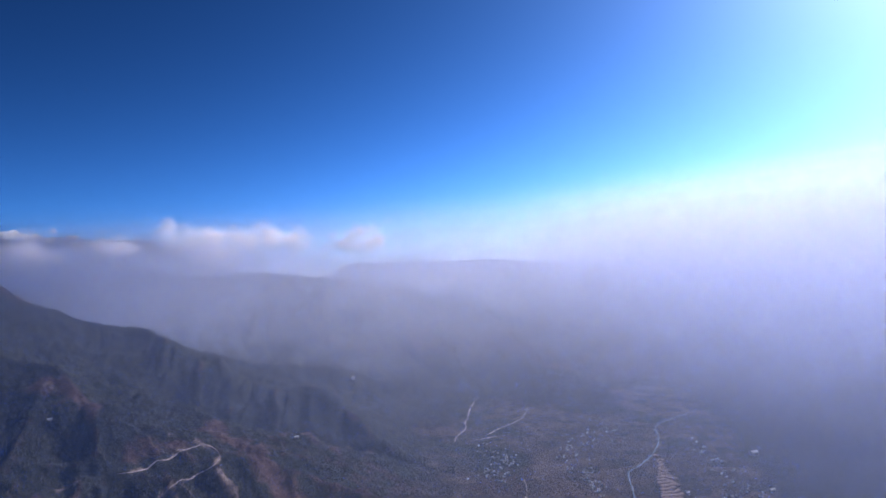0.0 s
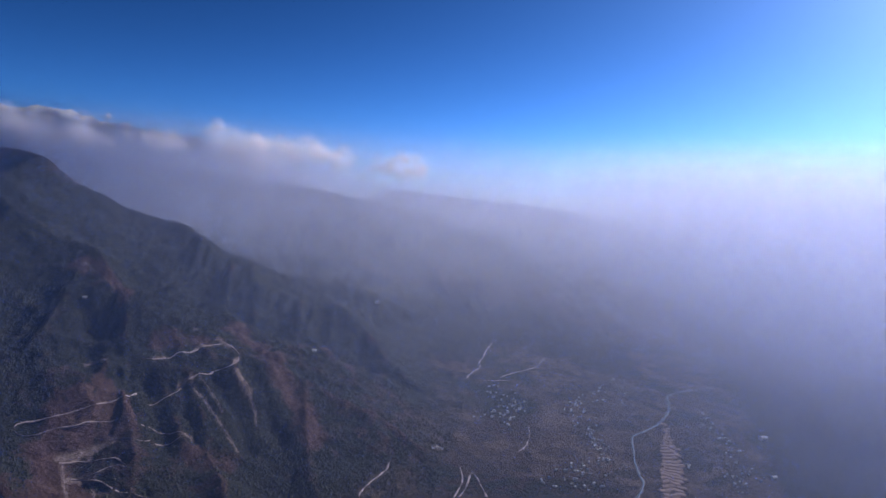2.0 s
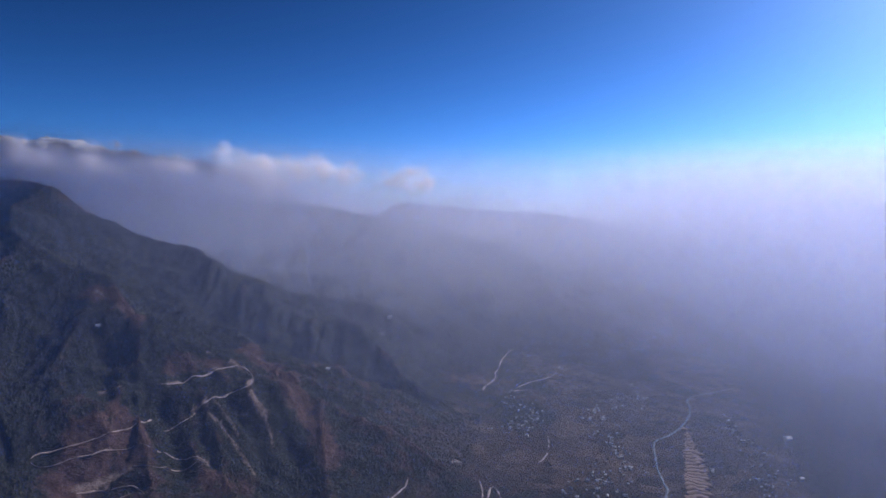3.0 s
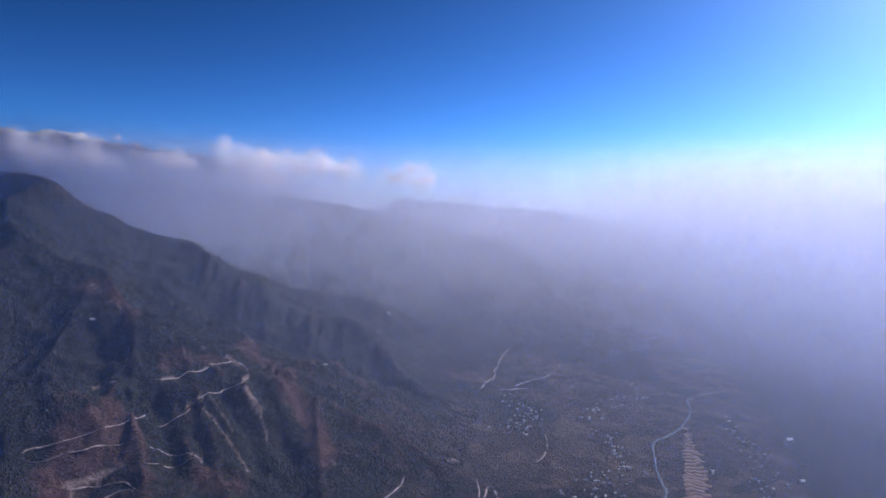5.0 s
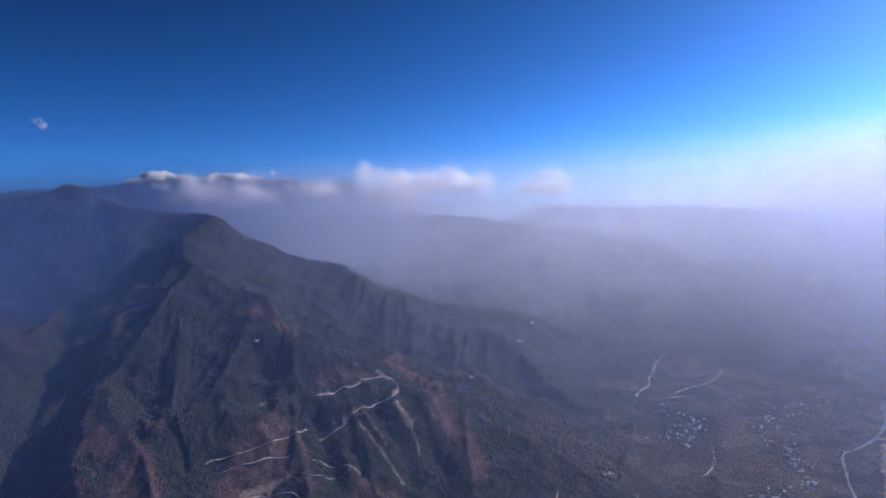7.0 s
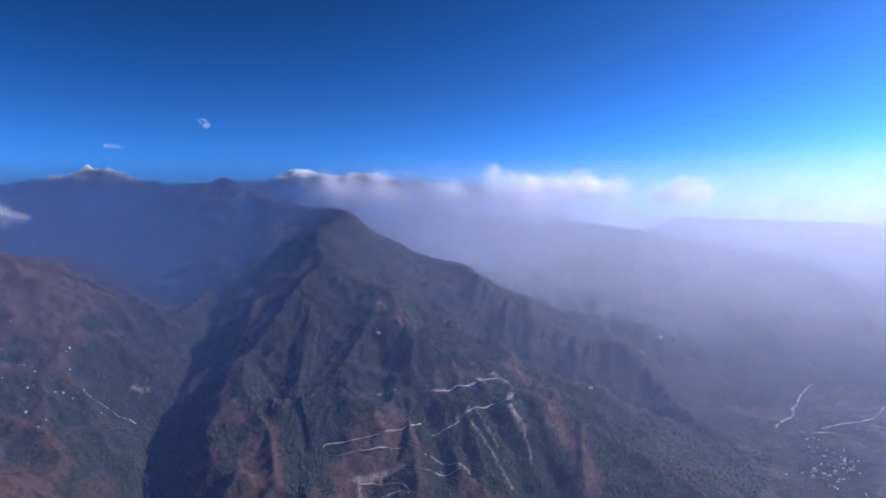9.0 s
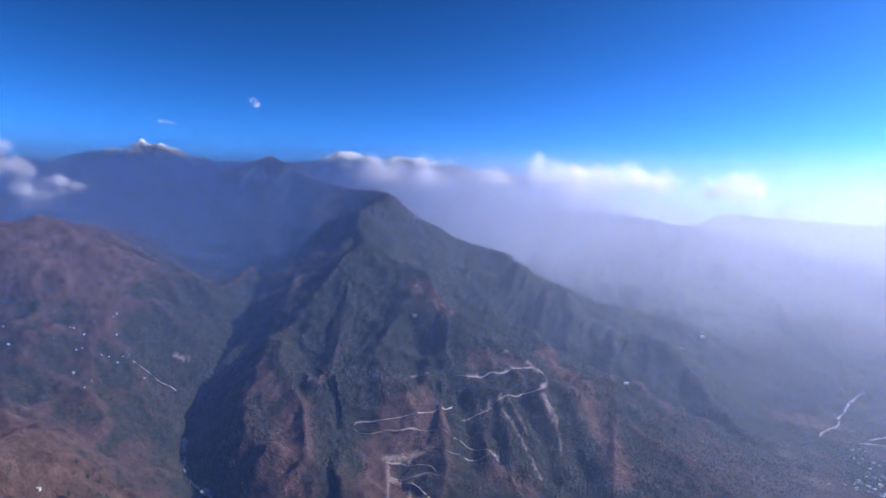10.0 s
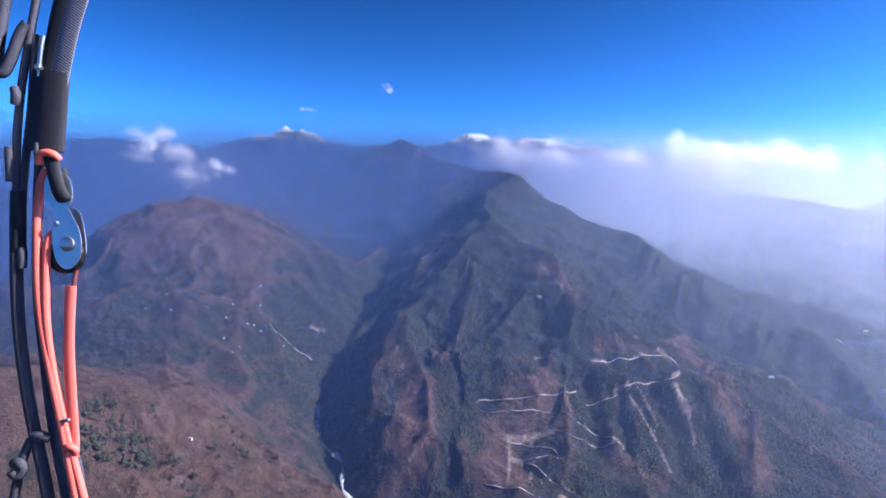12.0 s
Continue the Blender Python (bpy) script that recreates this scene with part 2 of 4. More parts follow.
def land_material():
    m, n, l, p = material("dry_hill_ground")
    mid, fine, grain = noise_at(n, l, 0.035, 7, 0.68), noise_at(n, l, 0.16, 6, 0.7), noise_at(n, l, 0.55, 4, 0.75)
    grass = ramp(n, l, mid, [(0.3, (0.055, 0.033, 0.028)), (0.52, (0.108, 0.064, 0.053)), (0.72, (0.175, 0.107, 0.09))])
    # Dark cover: real woods, and hillside shade put into the same colour.
    wood_and_shade = ramp(n, l, fine, [(0.3, (0.012, 0.016, 0.013)), (0.7, (0.045, 0.045, 0.033))])
    mask = math_of(n, l, "ADD", attribute(n, "forest_and_shade"), math_of(n, l, "MULTIPLY", math_of(n, l, "SUBTRACT", mid, 0.5), 2.4))
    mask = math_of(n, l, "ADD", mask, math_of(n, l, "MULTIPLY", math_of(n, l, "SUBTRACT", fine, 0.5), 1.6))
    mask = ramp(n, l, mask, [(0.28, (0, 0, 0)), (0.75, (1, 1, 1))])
    colour = blend(n, l, mask, grass, wood_and_shade)
    cells, g = n.new("ShaderNodeTexVoronoi"), n.new("ShaderNodeNewGeometry")
    cells.inputs["Scale"].default_value = 0.022
    l.new(g.outputs["Position"], cells.inputs["Vector"])
    plot = n.new("ShaderNodeSeparateColor")
    l.new(cells.outputs["Color"], plot.inputs[0])
    tone = math_of(n, l, "ADD", math_of(n, l, "MULTIPLY", plot.outputs[0], 0.6), math_of(n, l, "MULTIPLY", mid, 0.5))
    field = ramp(n, l, tone, [(0.25, (0.045, 0.04, 0.032)), (0.5, (0.088, 0.065, 0.052)), (0.85, (0.14, 0.1, 0.08))])
    colour = blend(n, l, attribute(n, "field"), colour, field)
    scar = ramp(n, l, fine, [(0.3, (0.18, 0.13, 0.11)), (0.7, (0.36, 0.28, 0.245))])
    colour = blend(n, l, attribute(n, "bare"), colour, scar)
    snow = math_of(n, l, "ADD", attribute(n, "snow"), math_of(n, l, "MULTIPLY", math_of(n, l, "SUBTRACT", fine, 0.5), 3.4))
    colour = blend(n, l, math_of(n, l, "MULTIPLY", ramp(n, l, snow, [(0.5, (0, 0, 0)), (0.62, (1, 1, 1))]), math_of(n, l, "MULTIPLY", attribute(n, "snow"), 8.0, True)), colour, (0.85, 0.86, 0.88))
    colour = blend(n, l, ramp(n, l, grain, [(0.36, (1, 1, 1)), (0.56, (0, 0, 0))]), colour, blend(n, l, 0.62, colour, (0.012, 0.012, 0.011)))
    l.new(colour, p.inputs["Base Color"])
    p.inputs["Roughness"].default_value = 0.95
    p.inputs["Specular IOR Level"].default_value = 0.1
    bump_of(n, l, math_of(n, l, "ADD", math_of(n, l, "ADD", fine, math_of(n, l, "MULTIPLY", grain, 0.4)), math_of(n, l, "MULTIPLY", mid, 2.0)), 1.0, 5.0, p)
    return m


def haze_material(name, amount, low, high, glow):
    """Thin haze: it lets most light pass and scatters the rest; thick at the height low, gone at the height high. glow:
    how much of it shines against the sun, in a paler tint; the rest is blue. The tints mimic the look of lit air."""
    m, n, l, p = material(name)
    n.remove(p)
    g, sep = n.new("ShaderNodeNewGeometry"), n.new("ShaderNodeSeparateXYZ")
    l.new(g.outputs["Position"], sep.inputs[0])
    wisps = noise_at(n, l, 0.0016, 4, 0.5, (1, 1, 2.2))
    level = math_of(n, l, "ADD", sep.outputs[2], math_of(n, l, "MULTIPLY", math_of(n, l, "SUBTRACT", wisps, 0.5), -40.0))
    level = math_of(n, l, "SUBTRACT", level, math_of(n, l, "MULTIPLY", sep.outputs[0], 0.06))
    fade = n.new("ShaderNodeMapRange")
    fade.interpolation_type = "SMOOTHSTEP"
    fade.inputs[1].default_value, fade.inputs[2].default_value, fade.inputs[3].default_value, fade.inputs[4].default_value = low, high, amount, 0.0
    l.new(level, fade.inputs[0])
    # Haze amount across the valley: raised at far left and again to the right.
    wide = n.new("ShaderNodeMapRange")
    wide.inputs[1].default_value, wide.inputs[2].default_value, wide.inputs[3].default_value, wide.inputs[4].default_value = -1700, -950, 3.8, 1.0
    l.new(sep.outputs[0], wide.inputs[0])
    right_haze = n.new("ShaderNodeMapRange")
    right_haze.inputs[1].default_value, right_haze.inputs[2].default_value, right_haze.inputs[3].default_value, right_haze.inputs[4].default_value = 150, 900, 1.0, 2.1
    l.new(sep.outputs[0], right_haze.inputs[0])
    spread = math_of(n, l, "MULTIPLY", wide.outputs[0], right_haze.outputs[0])
    clear, through_, back = n.new("ShaderNodeBsdfTransparent"), n.new("ShaderNodeBsdfTranslucent"), n.new("ShaderNodeBsdfDiffuse")
    through_.inputs[0].default_value = (0.44 + 0.36 * glow, 0.58 + 0.25 * glow, 1.0, 1)
    back.inputs[0].default_value = (0.1 + 0.03 * glow, 0.175 + 0.05 * glow, 0.48, 1)
    both, mix = n.new("ShaderNodeMixShader"), n.new("ShaderNodeMixShader")
    both.inputs[0].default_value = 0.74 - 0.6 * glow
    out, flat, unit = n.new("ShaderNodeVectorMath"), n.new("ShaderNodeVectorMath"), n.new("ShaderNodeVectorMath")
    out.operation, flat.operation, unit.operation = "SUBTRACT", "MULTIPLY", "NORMALIZE"
    out.inputs[0].default_value, flat.inputs[1].default_value = (0, 60, 0), (1, 1, 0)
    l.new(g.outputs["Position"], out.inputs[1])
    l.new(out.outputs[0], flat.inputs[0])
    l.new(flat.outputs[0], unit.inputs[0])
    # The forward scatter's normal is set by hand: it turns with the sheet, a hair below the level, leaned to be
    # strongest towards the sun.
    lower = n.new("ShaderNodeVectorMath")
    lower.operation = "ADD"
    lower.inputs[1].default_value = (0.13 * math.sin(SUN_AZ), 0.13 * math.cos(SUN_AZ), -0.06)
    l.new(unit.outputs[0], lower.inputs[0])
    l.new(lower.outputs[0], through_.inputs["Normal"])
    l.new(through_.outputs[0], both.inputs[1])
    l.new(back.outputs[0], both.inputs[2])
    l.new(math_of(n, l, "MULTIPLY", fade.outputs[0], spread, True), mix.inputs[0])
    l.new(clear.outputs[0], mix.inputs[1])
    l.new(both.outputs[0], mix.inputs[2])
    l.new(mix.outputs[0], n["Material Output"].inputs[0])
    return m


def mesh_from(name, verts, faces, mat, attributes=(), smooth=True):
    me = bpy.data.meshes.new(name)
    verts, faces = np.asarray(verts, np.float32), np.asarray(faces, np.int32)
    k = faces.shape[1]
    me.vertices.add(len(verts))
    me.vertices.foreach_set("co", verts.ravel())
    me.loops.add(faces.size)
    me.loops.foreach_set("vertex_index", faces.ravel())
    me.polygons.add(len(faces))
    me.polygons.foreach_set("loop_start", np.arange(0, faces.size, k, dtype=np.int32))
    me.polygons.foreach_set("loop_total", np.full(len(faces), k, np.int32))
    if smooth:
        me.polygons.foreach_set("use_smooth", np.ones(len(faces), bool))
    for key, values in attributes:
        me.attributes.new(key, "FLOAT", "POINT").data.foreach_set("value", np.asarray(values, np.float32).ravel())
    me.update(calc_edges=True)
    me.validate()
    me.materials.append(mat)
    return me


def grid_faces(rows, cols):
    i = (np.arange(rows - 1)[:, None] * cols + np.arange(cols - 1)[None, :]).ravel()
    return np.stack([i, i + 1, i + cols + 1, i + cols], 1)


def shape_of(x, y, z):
    """Where woods stand, and shade put in as woods: up in the hollows and on the slopes that look right, down on the
    ribs.
    """
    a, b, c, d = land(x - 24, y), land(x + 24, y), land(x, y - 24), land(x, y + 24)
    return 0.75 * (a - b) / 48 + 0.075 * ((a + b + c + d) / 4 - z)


def cover(x, y, z, lean):
    """What grows or lies where: woods (with the slopes' shade put into them), fields, bare soil, snow."""
    east = fbm(x / 320, y / 320, 4, 61)
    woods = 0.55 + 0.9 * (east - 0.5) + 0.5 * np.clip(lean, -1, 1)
    main_hill = np.exp(-(((x + 950) / 420) ** 2 + ((y - 1350) / 420) ** 2))
    woods = woods + 0.35 * main_hill * np.clip((z - 150) / 80, 0, 1)
    woods = woods + 0.9 * np.exp(-(((x + 1260) / 230) ** 2 + ((y - 1560) / 230) ** 2))
    brown = np.exp(-(((x + 740) / 260) ** 2 + ((y - 280) / 300) ** 2))
    woods = woods - 0.75 * brown
    left_hill = np.exp(-(((x + 1600) / 380) ** 2 + ((y - 640) / 330) ** 2))
    woods = woods - 0.5 * left_hill * np.clip((z - 200) / 160, 0, 1)
    # The bowl between the ridges: its shade is put in as thicker woods.
    woods = woods + 0.45 * np.clip((y - 0.28 * x - 1560) / 120, 0, 1) * (x > -1300) * (y < 2600)
    # The right valley side is darkened through the woods, in place of a shadow.
    woods = woods + 0.5 * np.clip((x - 560 - 0.12 * (y - 1400)) / 60, 0, 1)
    near = (x > -1200) & (x < -250) & (y > 600) & (y < 1450)
    if near.any():
        wx, wy = x[near] + 40 * (fbm(x[near] / 50, y[near] / 50, 3, 203) - 0.5), y[near] + 40 * (fbm(x[near] / 50, y[near] / 50, 3, 204) - 0.5)
        dry = np.max([np.exp(-(to_line(wx, wy, [(a, b, 0) for a, b in nodes])[0] / 24) ** 2) for nodes in BROWN_RIBS], axis=0)
        # Shadow along the gullies, painted by raising the woods mask there.
        gully_shade = np.max([np.exp(-(to_line(wx, wy, [(a, b, 0) for a, b in nodes])[0] / 24) ** 2) for nodes in GULLIES], axis=0)
        woods[near] = woods[near] + 0.14 - 0.85 * dry + 0.5 * gully_shade
    floor = np.clip(1 - z / 26, 0, 1) * (y > 900)
    field = floor * np.clip((640 + 0.12 * (y - 1400) - x) / 60, 0, 1) * np.clip((fbm(x / 170, y / 170, 3, 71) - 0.36) * 5, 0, 1)
    bare = bare_ground(x, y)
    snow = np.clip((z - 722 + 150 * (fbm(x / 70, y / 70, 4, 81) - 0.5)) / 110, 0, 0.75) * (x * x + y * y > 3700 ** 2)
    return np.clip(woods, -0.6, 1), field, bare, snow


# Bare soil: landslips, cut banks and quarried ground: lines of (x, y), and how far the bare ground reaches from them.
SCARS = [
    ([(-542, 1163), (-531, 1159), (-519, 1149), (-510, 1145), (-502, 1143)], 6.5),
    ([(-502, 1143), (-489, 1133), (-478, 1122), (-465, 1104)], 2),
    ([(-605, 1105), (-575, 1089), (-548, 1076), (-522, 1060), (-499, 1045), (-479, 1032), (-460, 1018)], 2.2),
    ([(-598, 1127), (-570, 1109), (-539, 1090), (-523, 1080)], 1.6),
    ([(-687, 871), (-674, 886), (-661, 908), (-647, 922), (-638, 934)], 5.5),
    ([(-657, 849), (-646, 858), (-623, 863)], 5.5),
    ([(-683, 871), (-652, 841), (-596, 779)], 2),
    ([(-619, 860), (-583, 816)], 2),
    ([(-661, 908), (-650, 894)], 4),
    ([(-788, 1058), (-778, 1072)], 5),
    ([(-692, 1123), (-681, 1141)], 4),
    ([(-627, 1250), (-610, 1245), (-598, 1242)], 5),
    ([(-620, 1098), (-616, 1107), (-610, 1116)], 5),
    ([(-561, 1208), (-556, 1185)], 4),
    ([(-648, 1197), (-629, 1218)], 3),
    ([(-556, 1003), (-538, 1000)], 3.5),
    ([(-680, 1243), (-661, 1250)], 2),
    ([(-963, 1266), (-945, 1262), (-925, 1252)], 3),
    ([(-521, 817), (-511, 814), (-495, 803)], 6),
    ([(-1234, 785), (-1224, 818)], 3),
    ([(-146, 1330), (-138, 1322)], 8),
]


def bare_ground(x, y):
    total = np.zeros_like(x)
    for nodes, reach in SCARS:
        box = (x > min(a for a, b in nodes) - 40) & (x < max(a for a, b in nodes) + 40) & (y > min(b for a, b in nodes) - 40) & (y < max(b for a, b in nodes) + 40)
        if not box.any():
            continue
        d = to_line(x[box], y[box], [(a, b, 0) for a, b in nodes])[0]
        ragged = reach * (0.5 + 1.1 * fbm(x[box] / 9, y[box] / 9, 3, 121))
        total[box] = np.maximum(total[box], np.clip((ragged - d) / 2.5 + 0.5, 0, 1))
    return total


AZ_STEPS = np.concatenate([np.linspace(-180, -48, 90)[:-1], np.arange(-48, 100, 0.16), np.linspace(100, 180, 55)])
RINGS = np.concatenate([np.geomspace(4, 150, 30)[:-1], np.geomspace(150, 4850, 640)])
AZ, RR = np.meshgrid(np.radians(AZ_STEPS), RINGS)
GX, GY = -np.sin(AZ) * RR, np.cos(AZ) * RR + 60
GZ = land(GX, GY)
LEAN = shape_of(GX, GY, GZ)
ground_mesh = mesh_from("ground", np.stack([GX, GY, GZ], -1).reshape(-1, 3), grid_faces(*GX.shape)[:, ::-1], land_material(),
                        list(zip(("forest_and_shade", "field", "bare", "snow"), cover(GX, GY, GZ, LEAN))))
ground = tagged(new("ground", ground_mesh), "steep brown hills with patchy woods, gullies and a valley", "ground", kind="structure")


def haze_sheet(radius, top, mat):
    """A wavy upright sheet of haze across the valley, from its floor to the haze's top."""
    a = np.radians(np.linspace(-100, 135, 300))
    h = np.linspace(-60, top, 26)
    A, H = np.meshgrid(a, h)
    r = radius * (1 - 0.2 * np.clip(A, 0, 0.9)) * (1 + 0.02 * (fbm(A * 6 + radius, H / 260 + radius, 3, 91) - 0.5))
    me = mesh_from("haze_bank", np.stack([-np.sin(A) * r, np.cos(A) * r + 60, H], -1).reshape(-1, 3), grid_faces(*A.shape)[:, ::-1], mat)
    # Normals set straight up put even light into every sheet, whichever way it stands.
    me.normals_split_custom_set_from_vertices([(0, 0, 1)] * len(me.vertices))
    return me


# Sheets added round the flight path in place of hazy air: thin close by, thick over the wide valley behind the near
# hills; each sheet's distance and amount.
HAZE_NEAR, HAZE_FAR = [480 * 1.066 ** k for k in range(24)], [2210 * 1.034 ** k for k in range(23)]
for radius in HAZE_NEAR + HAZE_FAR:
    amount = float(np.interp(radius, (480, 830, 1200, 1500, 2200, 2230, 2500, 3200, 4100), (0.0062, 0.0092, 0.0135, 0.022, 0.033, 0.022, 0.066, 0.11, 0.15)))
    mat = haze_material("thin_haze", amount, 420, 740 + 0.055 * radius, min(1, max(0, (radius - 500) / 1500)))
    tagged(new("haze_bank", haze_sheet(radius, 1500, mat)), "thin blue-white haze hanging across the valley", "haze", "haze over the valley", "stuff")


def cloud_material(name, amount):
    m, n, l, p = material(name)
    n.remove(p)
    clear, lit, back = n.new("ShaderNodeBsdfTransparent"), n.new("ShaderNodeBsdfTranslucent"), n.new("ShaderNodeBsdfDiffuse")
    lit.inputs[0].default_value = back.inputs[0].default_value = (0.7, 0.67, 0.69, 1)
    both, mix = n.new("ShaderNodeAddShader"), n.new("ShaderNodeMixShader")
    wisps = ramp(n, l, noise_at(n, l, 0.02, 4, 0.6), [(0.3, (0.2, 0.2, 0.2)), (0.65, (1, 1, 1))])
    l.new(math_of(n, l, "MULTIPLY", wisps, amount), mix.inputs[0])
    for a, b in ((lit.outputs[0], both.inputs[0]), (back.outputs[0], both.inputs[1]), (clear.outputs[0], mix.inputs[1]), (both.outputs[0], mix.inputs[2]),
                 (mix.outputs[0], n["Material Output"].inputs[0])):
        l.new(a, b)
    return m


CLOUD_SKINS = [cloud_material("cloud_rim", 0.05), cloud_material("cloud_edge", 0.08), cloud_material("cloud_middle", 0.12)]
ball = bmesh.new()
bmesh.ops.create_icosphere(ball, subdivisions=2, radius=1)
BALL_V = np.array([v.co[:] for v in ball.verts])
BALL_F = np.array([[v.index for v in f.verts] for f in ball.faces])
ball.free()


def cloud(label, lumps, seed, flat=0.85, thick=(1.15, 0.9, 0.65)):
    """A cumulus of many lumps (x, y, z, size), each with a loose rim and a dense heart."""
    rng = np.random.default_rng(seed)
    verts, faces, skins, base = [], [], [], 0
    for x, y, z, size in lumps:
        for _ in range(10):
            off = np.clip(rng.normal(0, 0.62, 3), -1.1, 1.1) * (1.1, 1.1, 0.85)
            s = size * rng.uniform(0.18, 0.85)
            for skin, scale in enumerate(thick):
                q = BALL_V * (s * scale) * (1, 1, flat)
                swell = 1 + 0.5 * (fbm(BALL_V[:, 0] * 1.7 + BALL_V[:, 2] * 2.3 + rng.uniform(0, 50), BALL_V[:, 1] * 1.7 - BALL_V[:, 2] * 1.9, 3, seed) - 0.5)
                verts.append(q * swell[:, None] + (x + off[0] * size, y + off[1] * size, z + off[2] * size * flat))
                faces.append(BALL_F + base)
                skins.append(np.full(len(BALL_F), skin, np.int32))
                base += len(BALL_V)
    me = mesh_from("cloud", np.concatenate(verts), np.concatenate(faces), CLOUD_SKINS[0])
    for skin_mat in CLOUD_SKINS[1:]:
        me.materials.append(skin_mat)
    me.polygons.foreach_set("material_index", np.concatenate(skins))
    round_ = np.concatenate([BALL_V] * (len(me.vertices) // len(BALL_V))) * 0.35 + (0, 0, 0.8)
    me.normals_split_custom_set_from_vertices(round_ / np.linalg.norm(round_, axis=1)[:, None])
    return tagged(new("cloud", me), label, "cloud", "clouds along the ridges")


cloud("grey-white cumulus bank lying under the snowy ridge",
      [(-2263, 2389, 633, 102), (-2179, 2468, 670, 108), (-2081, 2554, 673, 102), (-1991, 2628, 646, 88)], 1)
cloud("small flat grey cloud beside the cloud bank",
      [(-1818, 2734, 660, 48), (-1758, 2774, 664, 54), (-1711, 2805, 658, 40)], 2)
cloud("tall white cumulus with a billowing top",
      [(-1471, 2827, 719, 72), (-1410, 2860, 665, 98), (-1349, 2890, 619, 84), (-1315, 2906, 692, 65)], 3)
cloud("long white cumulus with a ragged top",
      [(-1210, 2953, 693, 72), (-1138, 2982, 680, 72), (-1056, 3013, 675, 65), (-986, 3038, 668, 52), (-917, 3060, 660, 40)], 4)
cloud("white cumulus fading into haze",
      [(-769, 3103, 651, 46), (-692, 3121, 662, 65), (-629, 3136, 669, 65), (-574, 3146, 637, 46)], 5)
cloud("loose white cumulus drifting over the bare hilltop",
      [(-2399, 729, 583, 34), (-2385, 779, 631, 45), (-2374, 817, 642, 32), (-2368, 839, 590, 45), (-2353, 885, 592, 32)], 6)
cloud("puffy white cloud touching the bare hilltop",
      [(-2163, 822, 514, 33), (-2150, 859, 506, 38)], 7)
cloud("small torn white cloud beside the hilltop",
      [(-2137, 896, 550, 23), (-2128, 919, 539, 29), (-2118, 945, 529, 17)], 8)
cloud("tiny white cloud puff high in the sky",
      [(-3474, 2596, 1116, 26), (-3495, 2560, 1128, 16)], 9, 0.8, (1.1,))
cloud("tiny flat cloud puff in the sky",
      [(-3767, 2128, 947, 22), (-3745, 2168, 945, 18)], 10, 0.6, (1.1,))
cloud("tiny white cloud above the far ridge",
      [(-2661, 3619, 817, 28)], 11, 0.8, (1.15, 0.8))


def resample(points, step):
    """The line through the points, rounded, at even steps."""
    p = np.array(points, float)
    for _ in range(2):
        q, r = 0.75 * p[:-1] + 0.25 * p[1:], 0.25 * p[:-1] + 0.75 * p[1:]
        p = np.concatenate([p[:1], np.stack([q, r], 1).reshape(-1, 2), p[-1:]])
    run = np.concatenate([[0], np.cumsum(np.hypot(*np.diff(p, axis=0).T))])
    t = np.arange(0, run[-1], step)
    return np.stack([np.interp(t, run, p[:, 0]), np.interp(t, run, p[:, 1])], 1)


def strip_mesh(name, points, width, lift, mat, ragged=0.0, seed=0):
    """A bench of road or bed of gravel that follows the ground: five points across, shoulders lower than the crown."""
    c = resample(points, 3.5)
    c = c + ragged * 1.6 * (np.stack([fbm(c[:, 0] / 14, c[:, 1] / 14, 3, seed + 5), fbm(c[:, 0] / 14, c[:, 1] / 14, 3, seed + 95)], 1) - 0.5)
    along = np.gradient(c, axis=0)
    side = np.stack([-along[:, 1], along[:, 0]], 1) / np.maximum(np.hypot(*along.T), 1e-6)[:, None]
    half = width / 2 * np.clip(1 + ragged * (fbm(np.arange(len(c)) / 5.0, np.zeros(len(c)) + seed, 3, seed) - 0.5) * 2.5, 0.25, 3)
    level = np.max([land(*(c + side * (k * half)[:, None]).T) for k in (-0.8, -0.3, 0.3, 0.8)], axis=0)
    level = np.convolve(np.pad(level, 2, "edge"), np.ones(5) / 5, "valid") + lift
    rows = [np.column_stack([c + side * (k * half)[:, None], level - drop]) for k, drop in ((-1.15, 2.2), (-0.95, 0.1), (0, 0), (0.95, 0.1), (1.15, 2.2))]
    verts = np.stack(rows, 1).reshape(-1, 3)
    return mesh_from(name, verts, grid_faces(len(c), 5), mat)


def soil_material(name, dark, light, scale=0.25):
    m, n, l, p = material(name)
    l.new(ramp(n, l, noise_at(n, l, scale, 6, 0.65), [(0.3, dark), (0.7, light)]), p.inputs["Base Color"])
    p.inputs["Roughness"].default_value = 0.95
    bump_of(n, l, noise_at(n, l, 1.2, 4), 0.5, 0.4, p)
    return m


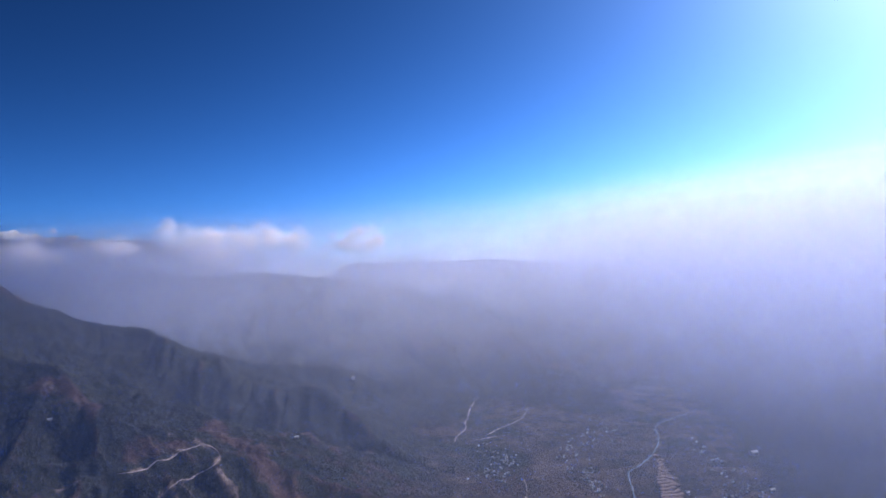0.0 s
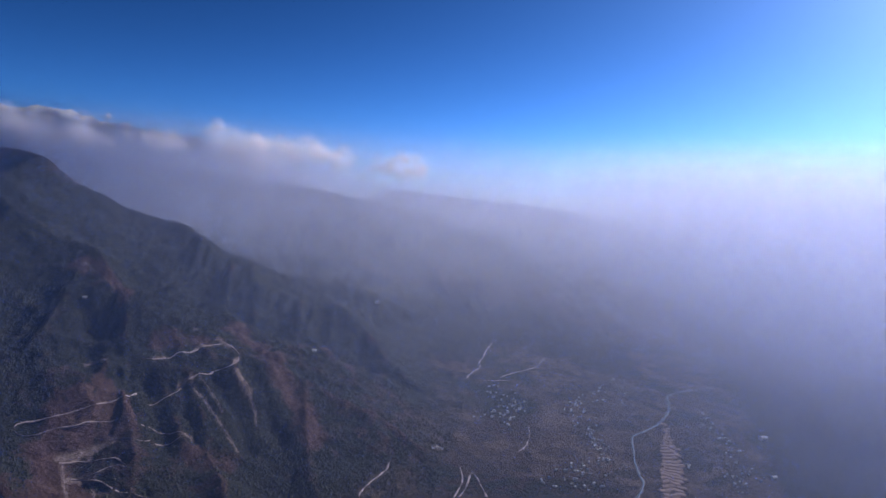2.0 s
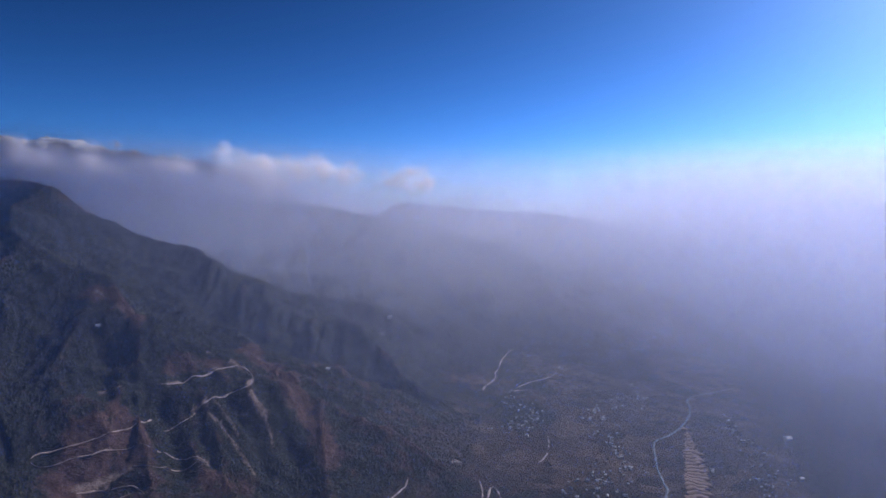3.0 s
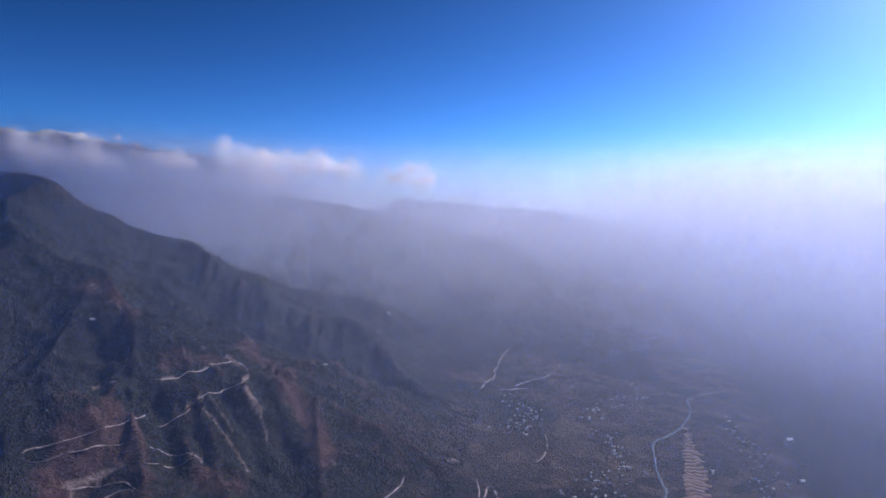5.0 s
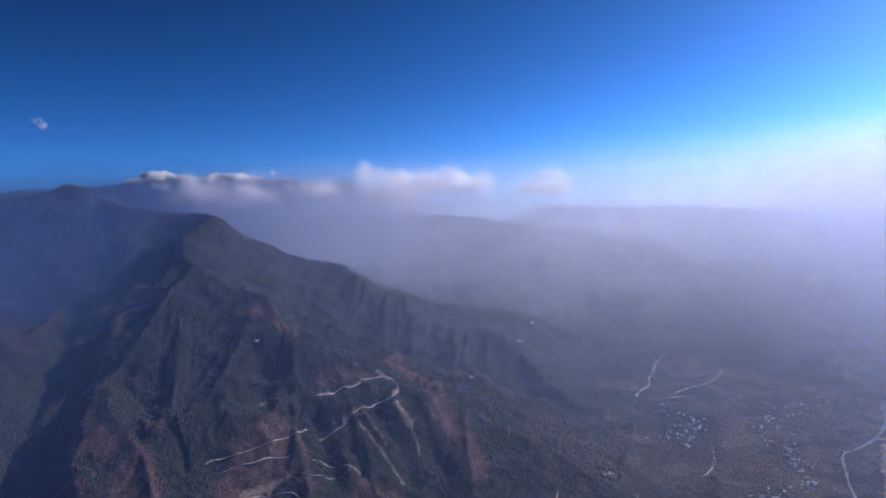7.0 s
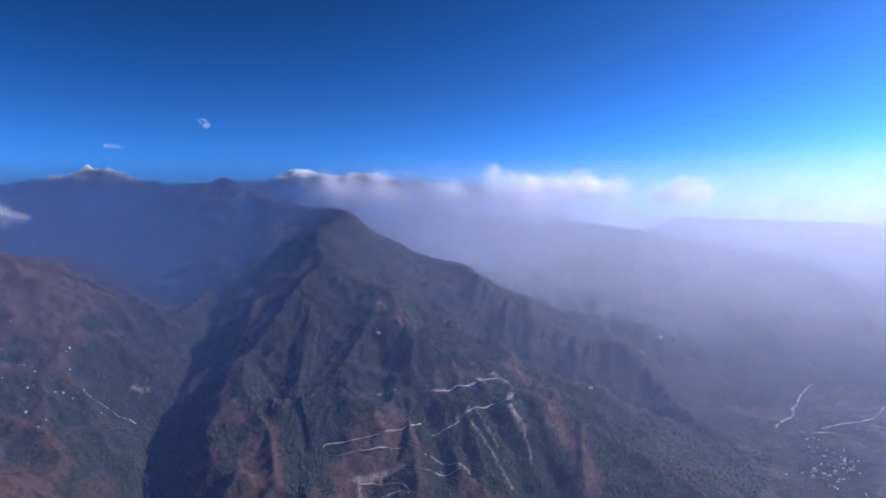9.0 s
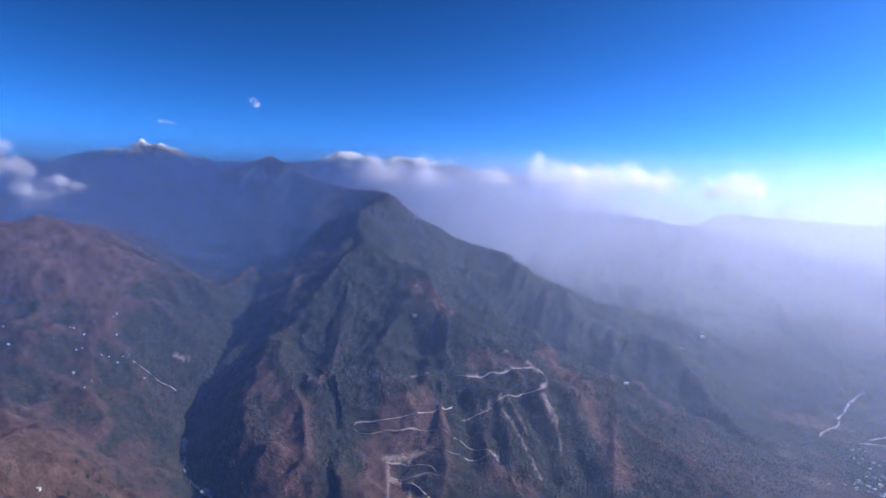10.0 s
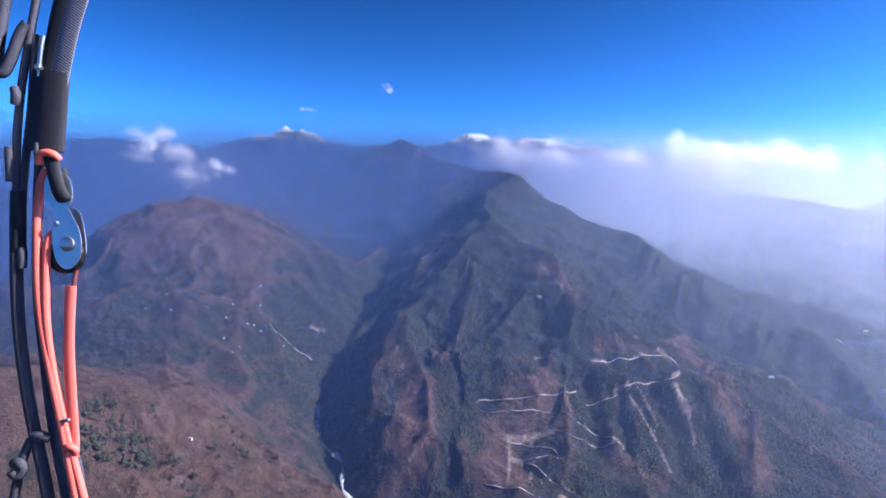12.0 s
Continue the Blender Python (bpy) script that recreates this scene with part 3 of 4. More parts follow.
DIRT = soil_material("pale_dirt", (0.24, 0.18, 0.16), (0.5, 0.4, 0.36))
GRAVEL = soil_material("river_gravel", (0.08, 0.08, 0.083), (0.22, 0.22, 0.225), 0.12)
BOULDERS = soil_material("white_boulders", (0.14, 0.14, 0.145), (0.68, 0.68, 0.68), 0.4)
ROADS = [
    ("dirt road climbing round the wooded spur in two bends",
     [(-710, 1109), (-694, 1116), (-684, 1131), (-670, 1160), (-652, 1172), (-642, 1197), (-629, 1218), (-615, 1238), (-609, 1246), (-594, 1246), (-576, 1237), (-562, 1218), (-553, 1185), (-561, 1170), (-581, 1163), (-592, 1141), (-606, 1124), (-613, 1107), (-618, 1098)], 5.5),
    ("short cut bank of a dirt road in the woods", [(-787, 1060), (-764, 1068), (-754, 1078)], 4.5),
    ("narrow dirt road with a hairpin on the brown slope",
     [(-674, 1043), (-677, 1008), (-693, 988), (-703, 959), (-723, 943), (-737, 920), (-755, 908), (-770, 897), (-777, 886), (-774, 876), (-768, 875), (-757, 879), (-738, 892), (-725, 908), (-703, 923), (-685, 940), (-669, 962), (-646, 972), (-627, 973), (-616, 993), (-594, 997), (-573, 1002), (-556, 1003), (-538, 1000)], 4.5),
    ("faint dirt track leaving the bend into the woods", [(-618, 1098), (-618, 1079), (-633, 1057), (-647, 1036)], 3.2),
    ("dirt road crossing the slope to a switchback",
     [(-545, 1003), (-557, 987), (-582, 974), (-590, 951), (-603, 936), (-624, 939), (-639, 937)], 5),
    ("dirt road below the quarried bank",
     [(-682, 866), (-669, 881), (-651, 891), (-632, 898), (-619, 904), (-606, 903), (-590, 894), (-579, 885)], 5),
    ("second dirt road below the quarried bank",
     [(-656, 854), (-638, 863), (-622, 872), (-612, 882), (-602, 892), (-584, 886)], 5),
    ("dirt road winding down the terraced foot of the slope",
     [(-635, 859), (-617, 860), (-604, 860), (-582, 849), (-565, 842), (-547, 838), (-532, 833), (-510, 838), (-490, 842)], 5),
    ("fresh dirt track at the foot of the slope",
     [(-616, 750), (-592, 760), (-568, 771), (-545, 783)], 6),
    ("pale footpath slanting down the hill across the gorge",
     [(-1198, 672), (-1207, 699), (-1201, 720), (-1182, 736), (-1146, 743)], 4),
    ("pale road zigzagging over the end of the ridge",
     [(-72, 2304), (-93, 2257), (-102, 2160), (-103, 2107), (-114, 2072), (-104, 2008), (-122, 1960), (-135, 1908), (-134, 1866)], 7),
    ("straight pale road above the village",
     [(-85, 1883), (-43, 1905), (0, 1931)], 6),
    ("pale road from the village to the valley head",
     [(-36, 1943), (-2, 2001), (52, 2069), (80, 2118), (97, 2197), (107, 2250)], 7),
    ("curved track round the fields below the village",
     [(55, 1556), (60, 1505), (55, 1439), (43, 1394), (31, 1379)], 4),
    ("dirt track going down the last spur",
     [(-81, 1127), (-75, 1159), (-71, 1204), (-80, 1239), (-85, 1261)], 4),
    ("dirt track with a hairpin above the valley floor",
     [(-72, 1132), (-62, 1169), (-61, 1213), (-60, 1239), (-52, 1242), (-39, 1202), (-25, 1167), (-20, 1148)], 4.5),
    ("faint footpath up the brown spur",
     [(-244, 1054), (-244, 1071), (-237, 1104), (-226, 1135), (-219, 1167), (-219, 1189)], 3),
]
for k, (label, points, width) in enumerate(ROADS):
    tagged(new("road", strip_mesh("road", points, width * (0.27 if points[0][0] < -400 else 0.36), 0.9, DIRT, 2.2, k)), label, "road", kind="structure")
RIVER = [(660, 2150), (587, 2085), (511, 2022), (473, 1964), (472, 1904), (453, 1826), (420, 1747), (392, 1695), (354, 1641), (320, 1609), (308, 1548), (305, 1495), (297, 1444), (296, 1391), (296, 1354), (300, 1328), (287, 1286), (274, 1254), (250, 1200), (210, 1120)]
STREAM = [(-1040, 700), (-1005, 680), (-978, 664), (-948, 651), (-927, 645), (-903, 645), (-872, 644), (-850, 640), (-832, 628), (-810, 612), (-760, 606), (-700, 618)]
tagged(new("river_bed", strip_mesh("river_bed", RIVER, 5.5, 0.7, GRAVEL, 0.8, 3)), "pale gravel bed of the winding river", "river bed", kind="structure")
tagged(new("stream_bed", strip_mesh("stream_bed", STREAM, 6.5, 1.2, BOULDERS, 2.0, 5)), "white boulders and foam along the gorge stream", "stream bed", kind="structure")
water_mat, n, l, p = material("river_water")
p.inputs["Base Color"].default_value, p.inputs["Roughness"].default_value = (0.16, 0.22, 0.26, 1), 0.12
bump_of(n, l, noise_at(n, l, 0.6, 4), 0.3, 0.3, p)
tagged(new("water", strip_mesh("water", RIVER, 2.2, 0.95, water_mat, 0.5, 9)), "shallow grey-green river water on gravel", "river", kind="structure")
tagged(new("water", strip_mesh("water", STREAM, 1.4, 1.3, water_mat, 1.0, 11)), "narrow rushing stream water in the gorge", "stream", kind="structure")

# Narrow terraced fields by the river, each a little higher than the next.
STUBBLE = soil_material("dry_stubble", (0.13, 0.085, 0.065), (0.23, 0.155, 0.12), 0.08)
terraces = tagged(new("terraced_field"), "dry brown terraced fields in narrow bands beside the river", "field")
rng = np.random.default_rng(4)
for k in range(34):
    y = 1150 + 17.5 * k
    left, right = 326 + 0.20 * (y - 1285) + rng.uniform(-5, 5), 378 + 0.155 * (y - 1285) + rng.uniform(-8, 8) - 0.00034 * (y - 1450) ** 2
    if right - left < 14:
        continue
    t = np.linspace(0, 1, 14)
    xs, bow = left + (right - left) * t, 7 * np.sin(t * 3.1 + k * 0.6) + 3 * np.sin(t * 9 + k)
    top = float(land(np.array([(left + right) / 2]), np.array([y]))[0]) + 1.6 + 0.12 * (k % 3)
    verts = []
    for off, z in ((-8.9, -2.6), (-8.3, 0.0), (8.3, 0.15), (8.9, -2.6)):
        verts.append(np.column_stack([xs, y + bow + off, np.full(14, top + z)]))
    ob = new("terrace", mesh_from("terrace", np.stack(verts, 1).reshape(-1, 3), grid_faces(14, 4), STUBBLE))
    ob.parent = terraces


def part(name, bm, mat, parent, label="", smooth=True):
    """Links a bmesh as one mesh object under a thing or a part."""
    me = bpy.data.meshes.new(name)
    bm.to_mesh(me)
    bm.free()
    for f in me.polygons:
        f.use_smooth = smooth
    me.materials.append(mat)
    ob = new(name, me)
    ob.parent = parent
    return tagged(ob, label)


def leaf_material(name, dark, light):
    m, n, l, p = material(name)
    g = n.new("ShaderNodeNewGeometry")
    tone = math_of(n, l, "ADD", math_of(n, l, "MULTIPLY", g.outputs["Random Per Island"], 0.6), math_of(n, l, "MULTIPLY", noise_at(n, l, 0.5, 3), 0.4))
    l.new(ramp(n, l, tone, [(0.1, dark), (0.9, light)]), p.inputs["Base Color"])
    p.inputs["Roughness"].default_value = 0.9
    p.inputs["Specular IOR Level"].default_value = 0.15
    return m


TREE_LEAF = leaf_material("hill_tree_foliage", (0.034, 0.042, 0.03), (0.09, 0.094, 0.062))
PINE = leaf_material("dark_foliage", (0.012, 0.016, 0.012), (0.078, 0.076, 0.052))
SCRUB = leaf_material("dry_scrub_foliage", (0.016, 0.018, 0.013), (0.095, 0.078, 0.055))
BARK = soil_material("bark", (0.06, 0.045, 0.035), (0.12, 0.09, 0.07), 2.0)


def tree(seed, height, spread):
    """A hill tree: a tapered trunk with limbs, and a crown of many ragged clumps of leaves with gaps between them."""
    r = random.Random(seed)
    root = new("tree")
    bm = bmesh.new()
    bmesh.ops.create_cone(bm, segments=6, radius1=height * 0.035, radius2=height * 0.012, depth=height * 0.8, matrix=Matrix.Translation((0, 0, height * 0.4 - 0.5)))
    for k in range(4):
        a = r.uniform(0, 6.28)
        m = Matrix.Translation((0, 0, height * r.uniform(0.35, 0.65))) @ Euler((radians(r.uniform(45, 70)), 0, a)).to_matrix().to_4x4() @ Matrix.Translation((0, 0, spread * 0.3))
        bmesh.ops.create_cone(bm, segments=4, radius1=height * 0.014, radius2=height * 0.005, depth=spread * 0.6, matrix=m)
    part("trunk", bm, BARK, root)
    bm = bmesh.new()
    for k in range(26):
        u = r.random() ** 0.8
        w = spread * (1 - 0.78 * u) * math.sqrt(r.random())
        a = r.uniform(0, 6.28)
        s = height * r.uniform(0.07, 0.13)
        m = Matrix.LocRotScale((w * math.cos(a), w * math.sin(a), height * (0.26 + 0.72 * u)), Euler((r.uniform(0, 3), r.uniform(0, 3), a)), (s, s * r.uniform(0.6, 1), s * r.uniform(0.5, 0.8)))
        made = bmesh.ops.create_icosphere(bm, subdivisions=1, radius=1, matrix=m)["verts"]
        for v in made:
            v.co += Vector((r.uniform(-1, 1), r.uniform(-1, 1), r.uniform(-1, 1))) * s * 0.22
    part("crown", bm, TREE_LEAF, root, smooth=False)
    return tagged(root, "dark green hill tree with a ragged crown on dry grass", "tree", "trees on the brown spur")


# Groves on the near brown spur: centre, spread, number.
rng = np.random.default_rng(12)
spots = []
for cx, cy, sx, sy, count in ((-695, 241, 7, 10, 16), (-659, 240, 6, 9, 20), (-640, 247, 6, 8, 18), (-643, 264, 4, 6, 10), (-629, 266, 4, 5, 12), (-641, 221, 8, 8, 20), (-620, 217, 9, 9, 22), (-614, 244, 6, 8, 14), (-675, 287, 2, 2, 2), (-582, 290, 10, 8, 9), (-618, 292, 7, 6, 8), (-628, 367, 12, 16, 12), (-690, 420, 30, 50, 14)):
    for _ in range(count):
        spots.append((cx + rng.normal(0, sx), cy + rng.normal(0, sy), rng.uniform(0.45, 1.15), rng.uniform(0, 360)))
masters = [tree(k, 9.0, 3.2 + 0.5 * (k % 3)) for k in range(4)]
for k, (x, y, s, turn) in enumerate(spots):
    z = float(land(np.array([x]), np.array([y]))[0]) - 0.4
    m = pose(x, y, z, 0, 0, turn)
    if k < 4:
        ob = masters[k]
        ob.matrix_basis = m @ Matrix.Diagonal((s, s, s, 1))
    else:
        ob = copy_thing(masters[k % 4], m)
        ob.scale = (s, s, s)

# The woods on the steep slopes, past counting: small ragged crowns.
CROWN_V, CROWN_F = [], []
for ring, (h, w) in enumerate(((0.1, 0.95), (0.55, 0.68))):
    for k in range(5):
        a = 6.283 * (k + 0.5 * ring) / 5
        CROWN_V.append((w * math.cos(a), w * math.sin(a), h))
CROWN_V.append((0.05, 0, 1.0))
for k in range(5):
    CROWN_F += [(k, (k + 1) % 5, 5 + (k + 1) % 5), (k, 5 + (k + 1) % 5, 5 + k), (5 + k, 5 + (k + 1) % 5, 10)]
CROWN_V, CROWN_F = np.array(CROWN_V), np.array(CROWN_F)


def woodland(label, count, reach, heights, mat, seed, keep):
    """Crowns strewn over a stretch of land (x0, x1, y0, y1), thick where keep(x, y, z) is high."""
    g = np.random.default_rng(seed)
    x, y = g.uniform(reach[0], reach[1], count * 4), g.uniform(reach[2], reach[3], count * 4)
    z = land(x, y)
    lean = shape_of(x, y, z)
    ok = np.nonzero(g.random(count * 4) < keep(x, y, z, lean))[0][:count]
    x, y, z = x[ok], y[ok], z[ok]
    h = g.uniform(*heights, len(x))
    wide = h * g.uniform(0.3, 0.5, len(x))
    turn = g.uniform(0, 6.28, len(x))
    c, s = np.cos(turn)[:, None], np.sin(turn)[:, None]
    jitter = 1 + 0.35 * (g.random((len(x), len(CROWN_V))) - 0.5)
    vx, vy, vz = CROWN_V[:, 0][None], CROWN_V[:, 1][None], CROWN_V[:, 2][None]
    verts = np.stack([x[:, None] + (vx * c - vy * s) * wide[:, None] * jitter, y[:, None] + (vx * s + vy * c) * wide[:, None] * jitter, z[:, None] - 0.5 + vz * h[:, None] * jitter], -1).reshape(-1, 3)
    faces = (CROWN_F[None] + (np.arange(len(x)) * len(CROWN_V))[:, None, None]).reshape(-1, 3)
    tagged(new("woodland", mesh_from("woodland", verts, faces, mat, smooth=False)), label, "woods", kind="stuff")


def clear_of_roads(x, y):
    free = np.ones_like(x)
    for _, points, width in ROADS:
        free = np.where(to_line(x, y, [(a, b, 0) for a, b in points])[0] < width + 3, 0, free)
    return free


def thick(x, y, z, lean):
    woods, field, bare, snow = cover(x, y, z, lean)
    # Crowns also crowd where the mask only stands for shade.
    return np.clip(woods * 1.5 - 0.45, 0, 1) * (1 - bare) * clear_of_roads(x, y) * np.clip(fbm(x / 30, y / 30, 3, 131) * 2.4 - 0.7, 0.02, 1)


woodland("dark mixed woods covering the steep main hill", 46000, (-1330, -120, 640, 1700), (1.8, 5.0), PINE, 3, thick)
woodland("thin woods and scrub on the brown hill across the gorge", 15000, (-1800, -900, 250, 1050), (1.3, 3.8), SCRUB, 4, thick)
woodland("low scrub on the near brown spur", 4200, (-860, -480, 60, 600), (0.9, 2.8), SCRUB, 6, lambda x, y, z, lean: np.clip(fbm(x / 40, y / 40, 3, 141) * 3 - 1.35, 0, 1) * np.clip(1.1 - (z - 180) / 130, 0.06, 1))
woodland("scattered trees between the valley fields", 2800, (-320, 760, 1080, 2500), (1.6, 4.2), PINE, 7,
         lambda x, y, z, lean: np.clip(fbm(x / 60, y / 60, 3, 151) * 3 - 1.5, 0, 1) * np.clip(1.3 - z / 120, 0.2, 1))


def paint_material(name, colour, metal=0.0, rough=0.6):
    m, n, l, p = material(name)
    dark = tuple(c * 0.7 for c in colour)
    l.new(ramp(n, l, noise_at(n, l, 1.5, 5), [(0.3, dark), (0.65, colour)]), p.inputs["Base Color"])
    p.inputs["Roughness"].default_value, p.inputs["Metallic"].default_value = rough, metal
    return m


PLASTER = paint_material("whitewashed_plaster", (0.5, 0.48, 0.45))
STONE = paint_material("grey_stone_wall", (0.32, 0.3, 0.28))
ROOFS = [paint_material("tin_roof", (0.36, 0.36, 0.37), 0.1, 0.7), paint_material("white_roof", (0.6, 0.6, 0.6)), paint_material("slate_roof", (0.2, 0.2, 0.22)), paint_material("blue_roof", (0.24, 0.27, 0.34))]
DARK_GLASS = paint_material("dark_window", (0.03, 0.035, 0.04), 0, 0.2)


def box(bm, size, centre):
    bmesh.ops.create_cube(bm, size=1, matrix=Matrix.Translation(centre) @ Matrix.Diagonal((*size, 1)))


def house(long, deep, high, wall_mat, roof_mat, label):
    """A farmhouse: walls with gables, a ridged roof with eaves, a door and windows."""
    root = new("house")
    bm = bmesh.new()
    gable = deep * 0.28
    pts = [(-deep / 2, -3), (deep / 2, -3), (deep / 2, high), (0, high + gable), (-deep / 2, high)]
    a, b = [bm.verts.new((-long / 2, y, z)) for y, z in pts], [bm.verts.new((long / 2, y, z)) for y, z in pts]
    bm.faces.new(a[::-1])
    bm.faces.new(b)
    for k in range(5):
        bm.faces.new((a[k], a[(k + 1) % 5], b[(k + 1) % 5], b[k]))
    bmesh.ops.recalc_face_normals(bm, faces=bm.faces)
    part("wall", bm, wall_mat, root, smooth=False)
    bm = bmesh.new()
    for side in (-1, 1):
        slope = math.atan2(gable, deep / 2)
        m = Matrix.Translation((0, side * deep * 0.28, high + gable * 0.48 + 0.12)) @ Euler((-side * slope, 0, 0)).to_matrix().to_4x4()
        bmesh.ops.create_cube(bm, size=1, matrix=m @ Matrix.Diagonal((long + 1.2, deep * 0.66, 0.2, 1)))
    part("roof", bm, roof_mat, root, smooth=False)
    bm = bmesh.new()
    box(bm, (1.0, 0.12, 2.0), (0, -deep / 2 - 0.03, 1.0))
    part("door", bm, BARK, root, smooth=False)
    for x in (-long * 0.3, long * 0.3):
        bm = bmesh.new()
        box(bm, (1.1, 0.12, 1.2), (x, -deep / 2 - 0.03, 1.6))
        part("window", bm, DARK_GLASS, root, smooth=False)
    return tagged(root, label, "house", "houses of the valley villages")


rng = np.random.default_rng(21)
house_kinds = [house(11, 7, 4.6, PLASTER, ROOFS[0], "whitewashed farmhouse with a grey tin roof among fields"), house(9, 6.5, 4.2, PLASTER, ROOFS[1], "small whitewashed house with a pale roof among fields"),
               house(10, 7, 4.4, STONE, ROOFS[2], "grey stone farmhouse with a dark slate roof"), house(13, 8, 6.2, PLASTER, ROOFS[3], "two-storey whitewashed house with a blue roof")]
# Villages: centre, spread, number of houses.
VILLAGES = [(-20, 1620, 22, 40, 26), (2, 1740, 14, 60, 14), (26, 1690, 14, 40, 16), (-50, 1800, 14, 50, 10), (188, 1740, 16, 55, 24), (212, 1560, 12, 55, 26), (228, 1440, 14, 50, 24), (180, 1330, 22, 40, 18),
            (150, 1290, 26, 26, 14), (98, 1238, 12, 12, 6), (545, 1730, 14, 70, 16), (556, 1520, 16, 60, 18), (520, 1400, 16, 40, 14), (420, 1460, 6, 8, 4), (-140, 1322, 10, 10, 8), (260, 1900, 40, 70, 14),
            (-1240, 560, 90, 100, 16), (-1330, 660, 80, 70, 12), (-1180, 640, 50, 50, 6), (330, 1950, 16, 60, 10)]
placed = 0
for cx, cy, sx, sy, count in VILLAGES:
    for _ in range(count):
        x, y = cx + rng.normal(0, sx), cy + rng.normal(0, sy)
        z = float(land(np.array([x]), np.array([y]))[0]) + 0.3
        m, kind = pose(x, y, z, 0, 0, rng.choice([0, 90, 180]) + rng.normal(15, 18)), int(rng.choice(4, p=(0.3, 0.4, 0.2, 0.1)))
        s = rng.uniform(0.34, 0.66) * (0.5 if x < -1000 else 1)
        if placed < 4:
            kind = placed
            ob = house_kinds[kind]
            ob.matrix_basis = m
        else:
            ob = copy_thing(house_kinds[kind], m)
        ob.scale = (s, s, s)
        placed += 1
# Lone buildings: on the far bank, on the ridge, on the spur.
for x, y, size in ((491, 3032, 2.6), (661, 1690, 1.9), (603, 1452, 1.2), (-500, 2150, 1.3), (-470, 1420, 1.0), (-650, 318, 0.4), (-890, 1180, 0.9)):
    ob = copy_thing(house_kinds[1], pose(x, y, float(land(np.array([x]), np.array([y]))[0]) + 0.3, 0, 0, 25))
    ob.scale = (size, size, size)


# The glider's riser hanging beside the pilot, and a second glider far off.
RISER = pose(17.900, 91.200, 541.900, 83.37, -2.28, 49.21)
UNIT = 0.0005


def spot(x, y, near=0.0):
    """A place on the riser's upright plane, by a grid of half millimetres across and down; near: millimetres towards the pilot."""
    return Vector(((x - 784) * UNIT, (441 - y) * UNIT, -0.5515 + near * 0.001))


def tube(points, radius, sides=10, flat=1.0, ends=True):
    """A cord through the points (x, y, near), rounded, with the given radius in grid steps; flat squeezes it towards a strap."""
    p = [spot(*q) for q in points]
    for _ in range(3):
        p = [p[0]] + [v for a, b in zip(p, p[1:]) for v in (a.lerp(b, 0.25), a.lerp(b, 0.75))] + [p[-1]]
    bm, rings = bmesh.new(), []
    for k, c in enumerate(p):
        t = (p[min(k + 1, len(p) - 1)] - p[max(k - 1, 0)]).normalized()
        side = t.cross(Vector((0, 0, 1))).normalized()
        up = side.cross(t)
        rings.append([bm.verts.new(c + side * math.cos(a) * radius * UNIT + up * math.sin(a) * radius * UNIT * flat) for a in (6.2832 * j / sides for j in range(sides))])
    for a, b in zip(rings, rings[1:]):
        for j in range(sides):
            bm.faces.new((a[j], a[(j + 1) % sides], b[(j + 1) % sides], b[j]))
    if ends:
        bm.faces.new(rings[0][::-1])
        bm.faces.new(rings[-1])
    bmesh.ops.recalc_face_normals(bm, faces=bm.faces)
    return bm


def woven_material(name, dark, light, across, gloss=0.55, rib=0.6):
    """Braided or woven cord: fine slanting threads."""
    m, n, l, p = material(name)
    w, g = n.new("ShaderNodeTexWave"), n.new("ShaderNodeTexCoord")
    turn = n.new("ShaderNodeMapping")
    turn.inputs["Rotation"].default_value = (0, 0, radians(35))
    l.new(g.outputs["Object"], turn.inputs[0])
    l.new(turn.outputs[0], w.inputs[0])
    w.bands_direction = "Y"
    w.inputs["Scale"].default_value, w.inputs["Distortion"].default_value, w.inputs["Detail"].default_value = across, 2.0, 2.0
    speck = n.new("ShaderNodeTexNoise")
    speck.inputs["Scale"].default_value = 700
    l.new(g.outputs["Object"], speck.inputs[0])
    tone = math_of(n, l, "ADD", math_of(n, l, "MULTIPLY", w.outputs[1], 0.6), math_of(n, l, "MULTIPLY", speck.outputs[0], 0.45))
    l.new(ramp(n, l, tone, [(0.25, dark), (0.8, light)]), p.inputs["Base Color"])
    p.inputs["Roughness"].default_value = gloss
    bump_of(n, l, tone, rib, 0.0008, p)
    return m


STRAP = woven_material("grey_webbing", (0.07, 0.07, 0.09), (0.26, 0.26, 0.32), 150, 0.65, 0.35)
BLACK = woven_material("black_cord", (0.016, 0.015, 0.022), (0.095, 0.088, 0.12), 330, 0.7, 0.3)
TAPE = woven_material("black_sleeve", (0.013, 0.012, 0.018), (0.034, 0.031, 0.044), 500, 0.75, 0.15)
ORANGE = woven_material("orange_cord", (0.82, 0.11, 0.075), (0.93, 0.2, 0.14), 170, 0.5, 0.12)
CLARET = woven_material("dark_red_cord", (0.08, 0.01, 0.015), (0.2, 0.03, 0.04), 170)
STEEL, sn, sl, sp = material("polished_steel")
sp.inputs["Base Color"].default_value, sp.inputs["Metallic"].default_value, sp.inputs["Roughness"].default_value = (0.5, 0.5, 0.53, 1), 0.9, 0.28
bump_of(sn, sl, noise_at(sn, sl, 400, 3), 0.1, 0.0005, sp)
RUBBER = woven_material("black_wheel", (0.006, 0.006, 0.008), (0.02, 0.02, 0.024), 40, 0.4)


